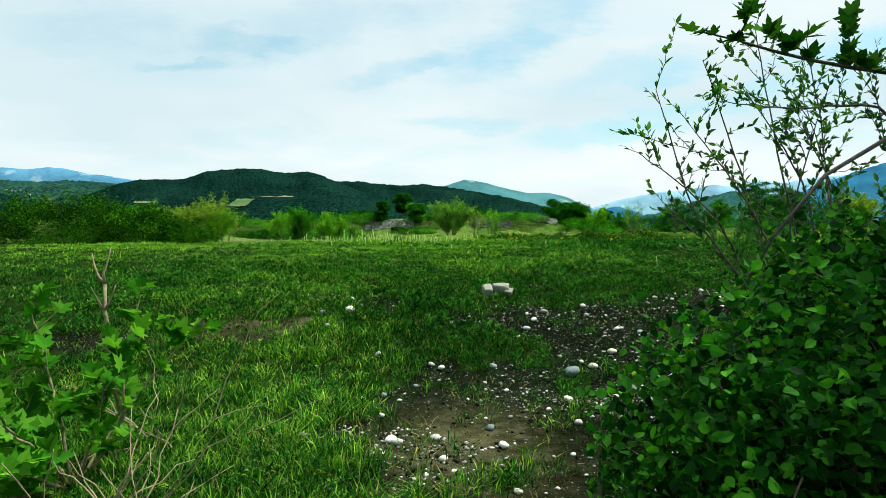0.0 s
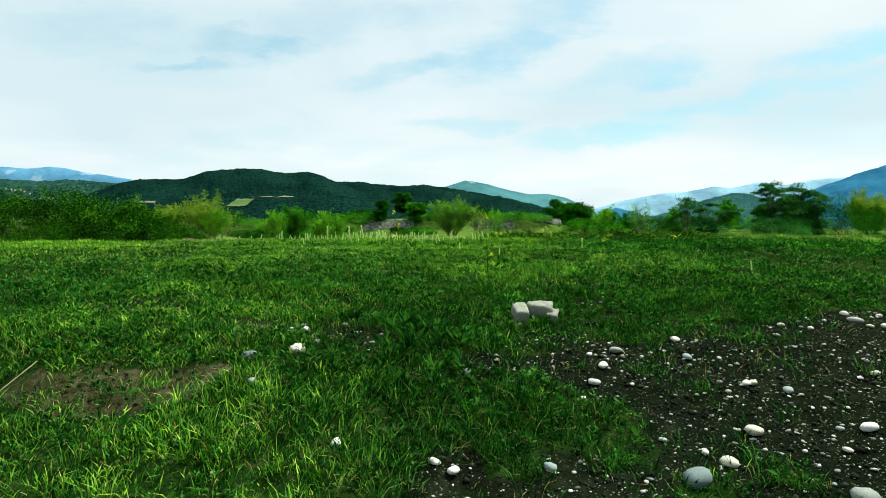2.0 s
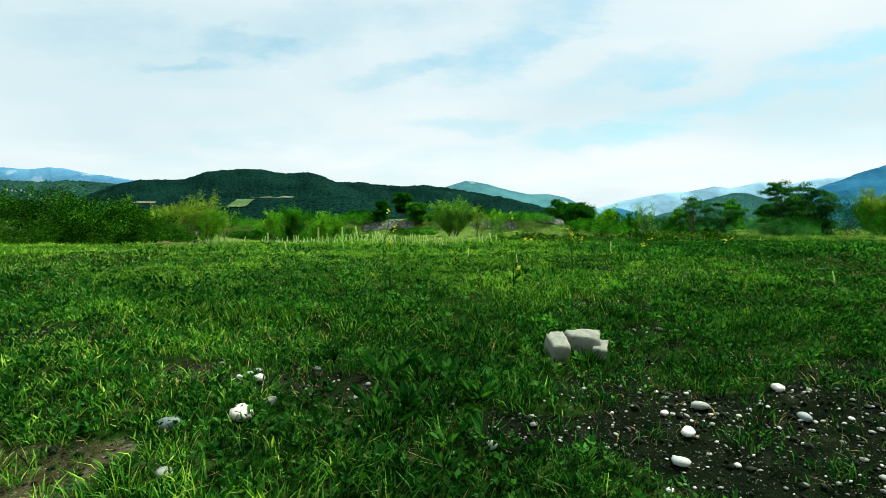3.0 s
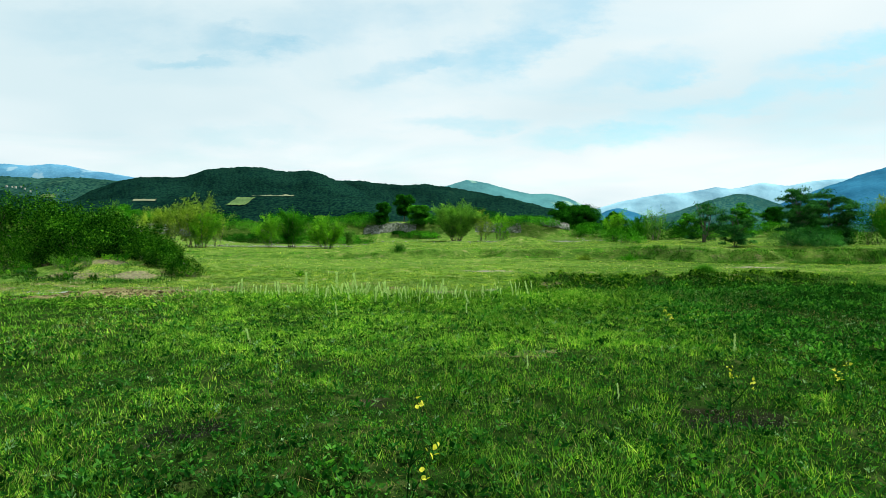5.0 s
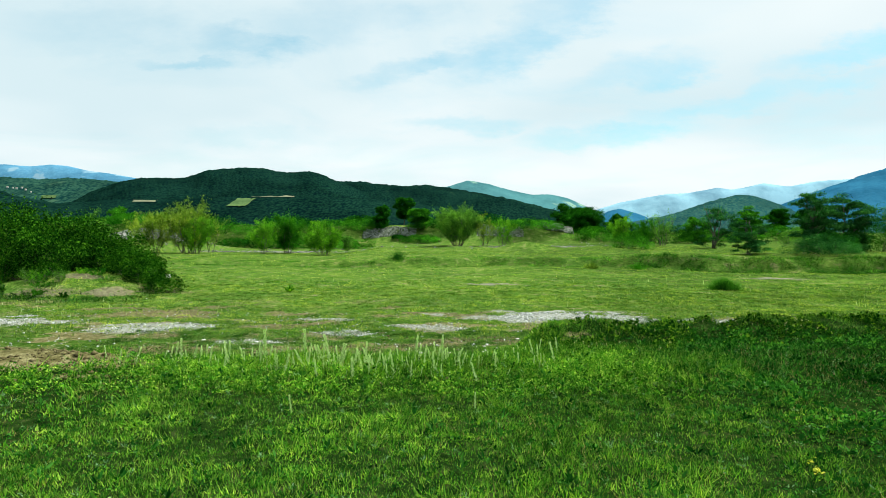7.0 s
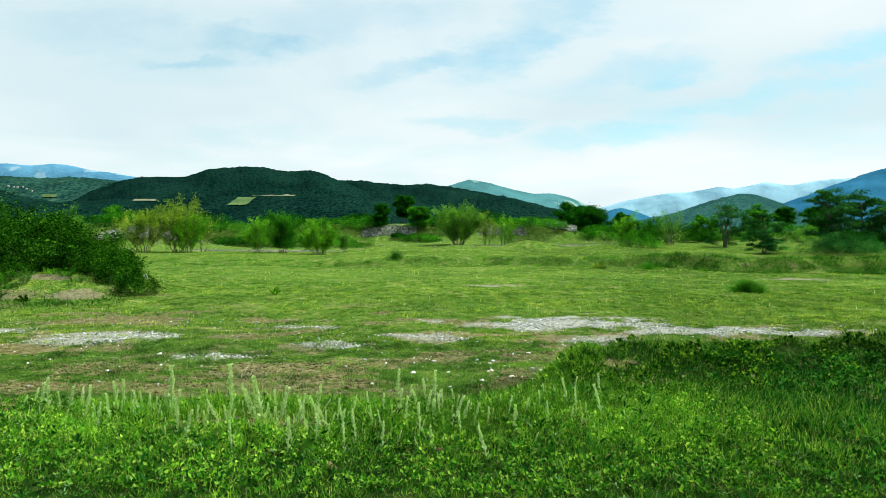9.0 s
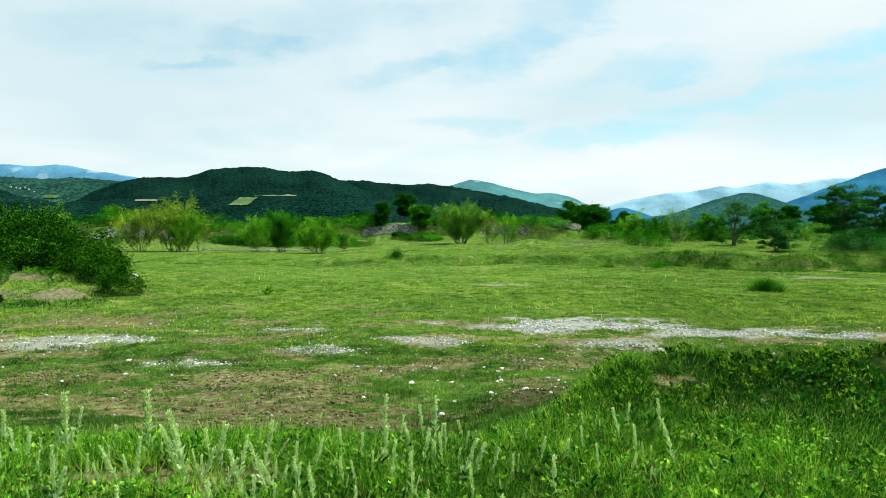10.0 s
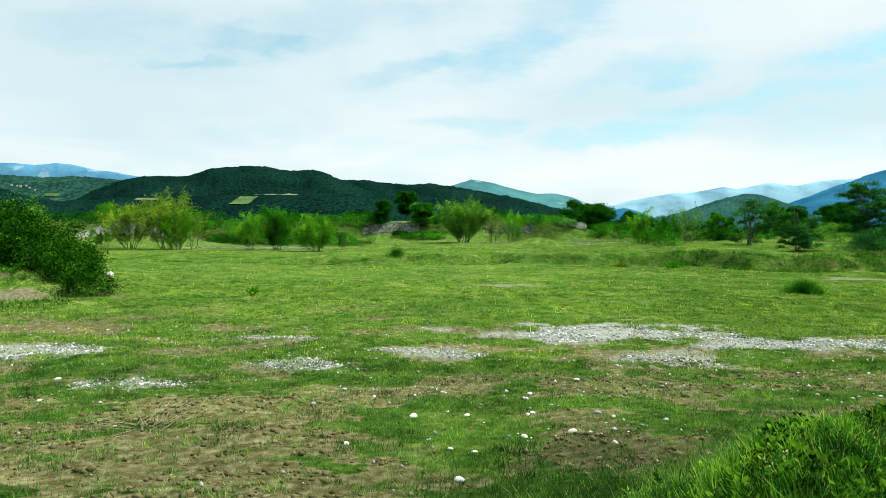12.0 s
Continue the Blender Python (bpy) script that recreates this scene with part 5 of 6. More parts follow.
def lush(x, y):
    """How tall the grass stands, from place to place."""
    h = 0.058 + 0.024 * fbm(x * 0.7, y * 0.7, 55, 3) + 0.050 * fbm(x * 2.3, y * 2.3, 56, 3)
    h = h + 0.045 * step(-0.2, -1.2, x) * (1 - step(4.6, 6.0, y)) + 0.05 * bell(x, -1.6, 1.3) * bell(y, 6.6, 0.8)
    h = h + (0.01 + 0.06 * fbm(x * 1.7, y * 1.7, 58, 3)) * step(-1.0, 0.2, x) * (1 - step(2.5, 5, x)) * bell(y, 18.8, 0.7) + 0.05 * bell(y, 16.8, 0.9) * step(-8, -6, x) + 0.10 * bell(x, -3.3, 0.5) * bell(y, 16.75, 0.3)
    h = h * (1 - 0.30 * step(8.5, 10.5, y) * (1 - step(15.2, 16.2, y)))
    return np.clip(h * (1 - 0.35 * step(18.6, 20.4, y - 1.5 * step(-1, 1, x) - 2 * step(2.5, 8, x))), 0.02, 0.4)


def sow(name, mat, label, x0, x1, y0, y1, tufts, blades, reach, width, scale=1.0, seed=1, lean=(0.15, 1.0), thin=1.0, share=None):
    gen = np.random.default_rng(seed)
    x, y, a, k = tufted(x0, x1, y0, y1, tufts, blades, reach, gen, thin, share)
    n = len(x)
    h = lush(x, y) * scale * gen.uniform(0.45, 1.35, n) * (0.7 + 0.6 * k)
    grass(name, mat, label, x, y, h, width * gen.uniform(0.6, 1.4, n), gen.uniform(lean[0], lean[1], n), gen, a)


LUSH = "fresh green meadow grass in uneven tufts"
DIM = "dark green rank grass in uneven tufts, dimmed in colour"
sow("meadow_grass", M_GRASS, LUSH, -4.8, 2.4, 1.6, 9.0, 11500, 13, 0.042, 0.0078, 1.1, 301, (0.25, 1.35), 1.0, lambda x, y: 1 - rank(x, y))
sow("dimmed_rank_grass", M_RANK_DIM, DIM, -4.8, 2.4, 1.6, 9.0, 14500, 13, 0.042, 0.0078, 1.1, 321, (0.25, 1.35), 0.9, rank)
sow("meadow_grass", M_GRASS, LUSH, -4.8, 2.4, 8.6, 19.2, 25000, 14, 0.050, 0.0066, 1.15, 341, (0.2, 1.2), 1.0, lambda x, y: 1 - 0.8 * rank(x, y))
sow("dimmed_rank_grass", M_RANK_DIM, DIM, -4.8, 2.4, 8.6, 20.2, 17000, 14, 0.050, 0.0066, 1.15, 342, (0.2, 1.2), 0.9, rank)
sow("meadow_grass", M_GRASS, LUSH, -10.5, -4.8, 3.0, 19.6, 8500, 10, 0.05, 0.014, 1.1, 302, (0.3, 1.3), share=lambda x, y: 1 - 0.8 * (1 - step(8.5, 11, y)))
sow("dimmed_rank_grass", M_RANK_DIM, DIM, -9.5, -4.8, 5.0, 11.5, 3000, 10, 0.05, 0.012, 1.1, 343, (0.3, 1.3), share=lambda x, y: 1 - step(9, 11.5, y))
sow("dimmed_rank_grass", M_RANK_DIM, "dark green rank grass in uneven tufts, dimmed in colour", 2.4, 8.5, 4.5, 22.5, 9500, 10, 0.05, 0.014, 1.1, 303, (0.3, 1.3))
sow("meadow_grass", M_GRASS, LUSH, -24, -10.5, 8.0, 21.0, 3600, 9, 0.07, 0.021, 1.15, 304)
sow("meadow_grass", M_GRASS, LUSH, 8.5, 22, 9.0, 24.0, 4200, 9, 0.07, 0.021, 1.15, 305)
sow("short_grass", M_TURF, "short trodden grass along the track", -11, 10, 19.0, 28.0, 34000, 11, 0.040, 0.009, 1.35, 306, (0.15, 1.1), 0.72)
sow("short_grass", M_GRASS_FAR, "short cropped meadow grass", -22, 22, 27.0, 42.0, 25000, 9, 0.075, 0.017, 1.3, 307, (0.1, 0.9), 0.85)
sow("short_grass", M_GRASS_FAR, "short cropped meadow grass", -42, 46, 41.0, 90.0, 17000, 8, 0.16, 0.040, 1.5, 308, (0.1, 0.9))
# taller single stalks and dry ones among the green
sow("tall_grass", M_GRASS, "tall thin grass stalks", -4.6, -0.4, 1.8, 6.4, 330, 9, 0.03, 0.0055, 1.7, 310, (0.1, 0.6))
sow("tall_grass", M_GRASS, "tall thin grass stalks", -5.5, 3.0, 6.4, 18.4, 420, 6, 0.03, 0.006, 1.7, 311, (0.1, 0.7))
sow("tall_grass", M_BANK, "fresh grass stalks on the hump", -0.9, 6.0, 17.9, 20.2, 800, 9, 0.06, 0.007, 0.75, 315, (0.4, 1.4))
sow("tall_grass", M_RANK_DIM, "rank grass on the hump", -0.8, 4.0, 18.0, 19.8, 700, 10, 0.05, 0.007, 0.7, 314, (0.4, 1.3))
gen = np.random.default_rng(319)
rn = len(ROUGH[0])
grass("bank_grass", M_RANK_DIM, "rough dark grass in front of the brambles", *ROUGH, gen.uniform(0.06, 0.24, rn), gen.uniform(0.012, 0.03, rn), gen.uniform(0.2, 1.2, rn), gen)
gen = np.random.default_rng(320)
bx = gen.uniform(-26, 44, 60000)
by = terrace_edge(bx) + gen.uniform(-0.6, 2.2, 60000)
ok = fbm(bx * 0.6, by * 0.9, 73, 3) + 0.35 * step(10, 20, bx) - 0.05 > gen.random(60000) * 0.7 - 0.1
bx, by = bx[ok], by[ok]
bn = len(bx)
dim = gen.random(bn) < 0.10 + 0.45 * step(9, 18, bx)
for mat, here in ((M_BANK, ~dim), (M_RANK_DIM, dim)):
    hx = bx[here]
    grass("bank_grass", mat, "rank grass hanging over the bank", hx, by[here], (0.13 + 0.16 * step(10, 20, hx)) * gen.uniform(0.3, 1.5, len(hx)), 0.032 * gen.uniform(0.6, 1.3, len(hx)), gen.uniform(0.3, 1.3, len(hx)), gen)


def rougher(x, y):
    """Share of darker tufts in the cropped meadow: in drifts, more of them beside the track."""
    return 0.2 + 0.8 * step(-0.2, 0.4, fbm(x * 0.35, y * 0.6, 66, 3) + 0.6 * step(2, 12, x))


sow("meadow_tufts", M_RANK_DIM, "darker grass tufts scattered over the meadow", -24, 26, 26.0, 44.0, 13000, 9, 0.06, 0.014, 1.15, 322, (0.4, 1.3), share=rougher)
sow("meadow_tufts", M_BANK, "darker grass tufts scattered over the meadow", -30, 44, 44.0, 76.0, 4200, 9, 0.13, 0.030, 1.3, 323, (0.4, 1.3), share=rougher)
sow("meadow_tufts", M_RANK_DIM, "dark grass tufts in the meadow before the bank", 6, 40, 38.0, 61.0, 3200, 8, 0.10, 0.022, 1.3, 324, (0.4, 1.3), share=rougher)
sow("meadow_tufts", M_GRASS_FAR, "pale grass tufts standing out of the cropped meadow", -22, 26, 26.0, 46.0, 9000, 10, 0.05, 0.013, 2.1, 325, (0.05, 0.6))
sow("meadow_tufts", M_BANK, "fresh green grass tufts standing out of the cropped meadow", -22, 26, 26.0, 46.0, 6000, 10, 0.07, 0.014, 1.9, 326, (0.1, 0.8))
sow("dry_grass", M_STRAW, "dry yellow grass stalks among the green", -5.5, 3.5, 2.0, 9.0, 1900, 5, 0.05, 0.0045, 1.1, 312, (0.5, 1.9), 0.7)
sow("dry_grass", M_STRAW, "dry yellow grass stalks among the green", -6.0, 4.5, 9.0, 20.5, 7500, 5, 0.05, 0.0045, 1.0, 316, (0.5, 1.9), 0.7)
sow("dry_grass", M_STRAW, "short dry grass and straw", -16, 16, 19.5, 38.0, 5200, 6, 0.07, 0.006, 1.2, 313, (0.7, 1.9), 0.6)


gen = np.random.default_rng(330)
px, py = gen.uniform(-22, 24, 900), gen.uniform(26, 56, 900)
ok = fbm(px * 0.25, py * 0.25, 61, 3) + 0.2 > gen.random(900) * 0.5
px, py = px[ok], py[ok]
grass("pale_stalks", M_WOOL, "pale woolly stalks standing singly in the meadow", px, py, gen.uniform(0.10, 0.26, len(px)), np.full(len(px), 0.022), gen.uniform(0.0, 0.25, len(px)), gen)


def weeds(name, mat, label, x0, x1, y0, y1, plants, leaves, size, template, seed, rise_=(0.1, 0.9), fn=None):
    """Low broad-leaved herbs: small rosettes of leaves."""
    g = np.random.default_rng(seed)
    cx, cy = g.uniform(x0, x1, plants), g.uniform(y0, y1, plants)
    keep = bare_at(cx, cy) < 0.4 + 0.3 * g.random(plants)
    if fn:
        keep &= fn(cx, cy) > g.random(plants)
    cx, cy = cx[keep], cy[keep]
    n = len(cx)
    k = np.repeat(np.arange(n), leaves)
    a, e = g.uniform(0, 6.283, n * leaves), g.uniform(rise_[0], rise_[1], n * leaves)
    way = np.stack([np.cos(a) * np.cos(e), np.sin(a) * np.cos(e), np.sin(e)], 1)
    off = way * (g.random((n * leaves, 1)) * size * 0.9)
    c = np.stack([cx[k], cy[k], land(cx, cy)[k] + 0.012], 1) + off
    c[:, 2] += lush(c[:, 0], c[:, 1]) * g.random(n * leaves) * 0.7
    me = scatter(name, template, c, aim(way, g), size * g.uniform(0.5, 1.3, n * leaves))
    tagged(mesh_thing(name, me, mat), label, "herbs", kind="stuff")


def on_hump(x, y):
    return step(-0.22, 0.12, fbm(x * 2.2, y * 2.2, 86, 3)) * step(-0.9, 0.0, x) * (1 - step(4.5, 9, x)) * bell(y, 18.75 + 0.10 * x, 0.75)


weeds("clover", M_WEED, "low clover and herbs among the grass", -5.5, 3.5, 2.0, 18.8, 26000, 6, 0.026, DIAMOND, 401, fn=lambda x, y: 1 - 0.65 * step(10, 13, y))
# Dark leaves that also stand in for shaded gaps and a dim right side.
weeds("dark_herbs", M_WEED, "dark leafy herbs crowding between the grass tufts", -7.0, 5.5, 6.3, 12.0, 9000, 8, 0.042, DIAMOND, 409, (0.2, 1.2), lambda x, y: step(-0.25, 0.15, fbm(x * 1.3, y * 1.3, 85, 3)) * (1 - step(9.3, 10.5, y)))
weeds("dark_herbs", M_WEED, "dark leafy herbs added to dim the rank grass", 1.0, 8.0, 10.0, 18.8, 7500, 8, 0.046, DIAMOND, 410, (0.2, 1.2), lambda x, y: step(-0.3, 0.1, fbm(x * 1.1, y * 1.1, 87, 3)) * step(1.0, 2.6, x))
weeds("herbs", M_WEED, "broad-leaved herbs among the grass", -6, 4.5, 2.5, 18.6, 1000, 8, 0.06, LANCE, 402, (0.3, 1.2))
weeds("hump_herbs", M_HUMP, "rank broad-leaved herbs covering the hump", -1.0, 7.0, 17.4, 20.6, 5200, 9, 0.034, LANCE, 403, (0.2, 1.2), on_hump)
weeds("hump_herbs", M_HUMP, "fresh yellow-green herbs on top of the hump", -1.0, 7.0, 17.8, 20.6, 2300, 8, 0.040, OVATE, 408, (0.3, 1.3), on_hump)
weeds("cream_flowers", M_CREAM, "small cream flower heads on the hump", -1.0, 5.0, 17.2, 20.0, 550, 7, 0.016, DIAMOND, 406, (0.5, 1.4), on_hump)
weeds("fresh_herbs", M_GRASS, "low fresh green herbs along the plateau edge", -7.5, 1.2, 15.2, 17.6, 5200, 6, 0.032, DIAMOND, 407, (0.1, 1.1))
weeds("grey_herbs", M_SAGE, "small grey-green woolly herbs", -6, 4.5, 9.0, 18.5, 900, 8, 0.026, LANCE, 404, (0.2, 1.2))
weeds("leafy_weed", M_WEED, "large-leaved weed in the grass", -1.5, -0.8, 6.6, 7.5, 22, 11, 0.10, LANCE, 405, (0.5, 1.1))


# ---- woolly flower spikes on the plateau's edge ----
def woolly_spike(seed, height):
    """A pale felted stalk with narrow leaves, and a thick flower spike at its top."""
    g = np.random.default_rng(seed)
    n = 34
    t = g.random(n) ** 0.9 * 0.75
    a = g.uniform(0, 6.283, n)
    way = np.stack([np.cos(a) * 0.8, np.sin(a) * 0.8, 0.7 + 0.5 * g.random(n)], 1)
    c = np.stack([0 * t, 0 * t, t * height], 1)
    leaves = scatter("woolly_plant", LANCE, c, aim(way, g), (0.060 - 0.035 * t) * g.uniform(0.7, 1.2, n) * height / 0.35)
    m = 110
    t = 0.55 + 0.45 * g.random(m)
    a = g.uniform(0, 6.283, m)
    way = np.stack([np.cos(a), np.sin(a), 0.6 + 0.8 * g.random(m)], 1)
    r = 0.007 * (1.15 - 0.5 * t)
    c = np.stack([np.cos(a) * r, np.sin(a) * r, t * height], 1)
    spike = scatter("flower_spike", DIAMOND, c, aim(way, g), 0.017 * g.uniform(0.6, 1.2, m) * height / 0.35)
    bm = bmesh.new()
    tube(bm, [(0, 0, -0.03), (0.004, 0, height * 0.5), (0, 0.003, height)], 0.006, 0.004, 5)
    stalk = bpy.data.meshes.new("stalk")
    bm.to_mesh(stalk)
    bm.free()
    for me in (leaves, spike, stalk):
        me.materials.append(M_WOOL)
    return leaves, spike, stalk


KINDS = [woolly_spike(500 + i, 0.35) for i in range(6)]
spike_rng = random.Random(21)


def woolly_plant(x, y, height, tip_x, tip_y):
    leaves, spike, stalk = KINDS[spike_rng.randrange(6)]
    ob = new("woolly_plant", leaves)
    s = height / 0.35
    ob.matrix_world = pose(x, y, float(land(x, y)) - 0.01, tip_y, tip_x, spike_rng.uniform(0, 360)) @ Matrix.Diagonal((s, s, s, 1))
    stem = new("stalk", stalk)
    stem.parent = ob
    head = new("flower_spike", spike)
    head.parent = stem
    tagged(ob, "pale grey-green woolly plant with an upright flower spike", "plant", "woolly plants on the rise")


for x, y, top, lean_x in ((-4.94, 16.84, 1.44, 0), (-2.89, 16.47, 1.59, 14), (-3.32, 16.87, 1.56, 0), (-3.85, 16.88, 1.55, 4), (-1.87, 17.26, 1.42, 8), (-1.50, 17.23, 1.43, 0)):
    woolly_plant(x, y, max(0.25, top - float(land(x, y))), lean_x, 0)
count = 0
clusters = [(spike_rng.gauss(-3.2, 1.7), spike_rng.gauss(16.6, 0.45)) for _ in range(16)]
while count < 230:
    mid_x, mid_y = clusters[spike_rng.randrange(16)]
    x, y = spike_rng.gauss(mid_x, 0.32), spike_rng.gauss(mid_y, 0.22)
    if not (-7.5 < x < 1.0 and 15.0 < y < 17.5):
        continue
    woolly_plant(x, y, 0.09 + 0.23 * spike_rng.random() ** 1.8, spike_rng.gauss(0, 10), spike_rng.gauss(0, 10))
    count += 1
for i in range(8):
    woolly_plant(spike_rng.uniform(-5, 3), spike_rng.uniform(9.5, 15.5), spike_rng.uniform(0.10, 0.22), spike_rng.gauss(0, 6), spike_rng.gauss(0, 6))


# ---- yellow mustard plants ----
MUSTARD_LEAF = fast_mesh("leaf", LANCE[0], LANCE[1])
MUSTARD_LEAF.materials.append(M_WEED)


def mustard(x, y, height, seed):
    g = np.random.default_rng(seed)
    gen = random.Random(seed)
    top = base("mustard_plant", x, y, float(land(x, y)) - 0.02, "tall thin mustard plant with pale yellow flowers", "plant", "mustard plants in the grass")
    bm = bmesh.new()
    tips = []
    main = bent((0, 0, 0), (gen.uniform(-0.06, 0.06), gen.uniform(-0.06, 0.06), height), 0.05, 6, gen)
    tube(bm, main, 0.004, 0.002, 5)
    tips.append(main[-1])
    for s in range(2):
        r = main[3 + s % 3]
        tip = r + Vector((gen.uniform(-0.1, 0.1), gen.uniform(-0.1, 0.1), gen.uniform(0.08, 0.2)))
        tube(bm, bent(r, tip, 0.1, 3, gen), 0.003, 0.002, 4)
        tips.append(tip)
    stem = part("stem", bm, M_WEED, top)
    c = np.concatenate([np.array(t)[None] + g.normal(0, 0.012, (5, 3)) for t in tips])
    mesh_thing("flower", scatter("flower", OVATE, c, turns(len(c), 0, 1.2, g), 0.022 * g.uniform(0.7, 1.3, len(c))), M_FLOWER, stem, "pale yellow flower heads")["kind"] = "stuff"
    n = 16
    t = g.random(n) * 0.75
    a = g.uniform(0, 6.283, n)
    way = np.stack([np.cos(a), np.sin(a), 0.5 + 0 * a], 1)
    for c_, turn, size_ in zip(np.stack([0 * t, 0 * t, t * height], 1), aim(way, g), 0.075 * (1.2 - t)):
        leaf = new("leaf", MUSTARD_LEAF)
        leaf.parent = stem
        leaf.matrix_local = Matrix.Translation(c_) @ Matrix(turn.tolist()).to_4x4() @ Matrix.Scale(float(size_), 4)


for i, (x, y, h) in enumerate(((-1.62, 8.97, 0.85), (-0.60, 7.98, 1.0), (0.30, 10.4, 0.42), (0.75, 12.6, 0.38), (1.3, 10.8, 0.3), (2.4, 11.2, 0.28))):
    mustard(x, y, h, 600 + i)


# ---- concrete block ----
def concrete_block():
    """Half a hollow block: two cheeks and the web between, chipped."""
    top = base("concrete_block", -0.16, 8.08, float(land(-0.16, 8.08)) - 0.03, "broken pale concrete block lying in the grass", "concrete block")
    top.rotation_euler = (radians(15), radians(4), radians(-8))
    for nm, (cx, cy, cz), (sx, sy, sz), turn in (("cheek", (-0.15, -0.10, 0.095), (0.13, 0.24, 0.15), 12), ("web", (0.03, 0.05, 0.09), (0.25, 0.13, 0.15), 3), ("cheek", (0.15, 0.00, 0.06), (0.10, 0.18, 0.11), -8)):
        bm = bmesh.new()
        bmesh.ops.create_cube(bm, size=1.0)
        bmesh.ops.subdivide_edges(bm, edges=bm.edges[:], cuts=5, use_grid_fill=True)
        for v in bm.verts:
            v.co = Vector((v.co.x * sx, v.co.y * sy, v.co.z * sz))
            e = noise.noise(v.co * 22 + Vector((cx * 9, 0, 0)))
            v.co *= 1 - 0.16 * max(0, e) - 0.38 * max(0, noise.noise(v.co * 8 + Vector((cx * 31, 2, 0))))
            v.co += Vector((noise.noise(v.co * 40), noise.noise(v.co * 40 + Vector((5, 0, 0))), noise.noise(v.co * 40 + Vector((0, 5, 0))))) * 0.010
            v.co = Matrix.Rotation(radians(turn), 3, "Z") @ v.co + Vector((cx, cy, cz))
        part(nm, bm, M_CONCRETE, top)


concrete_block()


# ---- small things out on the meadow ----
def tussock(x, y, radius, height, blades, mat, label, seed):
    g = np.random.default_rng(seed)
    r, a = np.abs(g.normal(0, 0.45, blades)), g.uniform(0, 6.283, blades)
    px, py = x + r * radius * np.cos(a), y + r * radius * 0.8 * np.sin(a)
    h = height * np.clip(1.05 - 0.55 * r, 0.25, 1) * g.uniform(0.35, 1.1, blades)
    ob = grass("grass_clump", mat, "", px, py, h, min(0.028, 0.03 * radius) * g.uniform(0.6, 1.3, blades), np.clip(0.25 + 0.8 * r + g.normal(0, 0.15, blades), 0.1, 1.5), g, a + g.normal(0, 0.5, blades))
    del ob["category"]
    top = base("grass_tussock", x, y, float(land(x, y)), label, "grass tussock")
    ob.parent = top
    ob.matrix_parent_inverse = Matrix.Translation((x, y, float(land(x, y)))).inverted()


tussock(14.05, 42.0, 0.95, 0.72, 2600, M_BANK, "dense dark green grass tussock in the meadow", 701)
tussock(-0.10, 7.93, 0.30, 0.13, 260, M_RANK_DIM, "dark grass growing against the concrete block", 706)
tussock(6.6, 22.6, 0.6, 0.22, 900, M_GRASS, "low green grass tussock beside the track", 702)
tussock(-5.6, 60.5, 0.8, 0.9, 500, M_WEED, "small dark weed clump on the bank", 703)
tussock(11.0, 59.5, 0.9, 0.7, 500, M_GRASS_FAR, "pale grass clump on the bank", 704)
tussock(14.8, 59.0, 0.9, 0.8, 400, M_GREEN, "bright green weed clump on the bank", 705)


def rosette(x, y, seed):
    g = np.random.default_rng(seed)
    n = 26
    a, e = g.uniform(0, 6.283, n), g.uniform(0.5, 1.3, n)
    way = np.stack([np.cos(a) * np.cos(e), np.sin(a) * np.cos(e), np.sin(e)], 1)
    me = scatter("mullein", LANCE, np.repeat(np.array([[0, 0, 0.02]]), n, 0), aim(way, g), 0.38 * g.uniform(0.6, 1.1, n))
    ob = mesh_thing("mullein", me, M_LIME)
    ob.location = (x, y, float(land(x, y)))
    tagged(ob, "yellow-green mullein rosette standing in short grass", "plant")


rosette(-9.4, 39.2, 711)


def plastic_bag(x, y):
    bm = bmesh.new()
    bmesh.ops.create_icosphere(bm, subdivisions=3, radius=0.5)
    for v in bm.verts:
        k = 1 + 0.35 * noise.noise(v.co * 3.1) + 0.15 * noise.noise(v.co * 8)
        v.co = Vector((v.co.x * 0.75 * k, v.co.y * 0.5 * k, max(-0.16, v.co.z * 0.62 * k) + 0.17))
    me = bpy.data.meshes.new("plastic_bag")
    for f in bm.faces:
        f.smooth = True
    bm.to_mesh(me)
    bm.free()
    ob = mesh_thing("plastic_bag", me, M_BAG)
    ob.scale = (0.5, 0.5, 0.5)
    ob.location = (x, y, float(land(x, y)))
    tagged(ob, "crumpled white plastic bag beside the brambles", "bag")


plastic_bag(-17.95, 44.1)


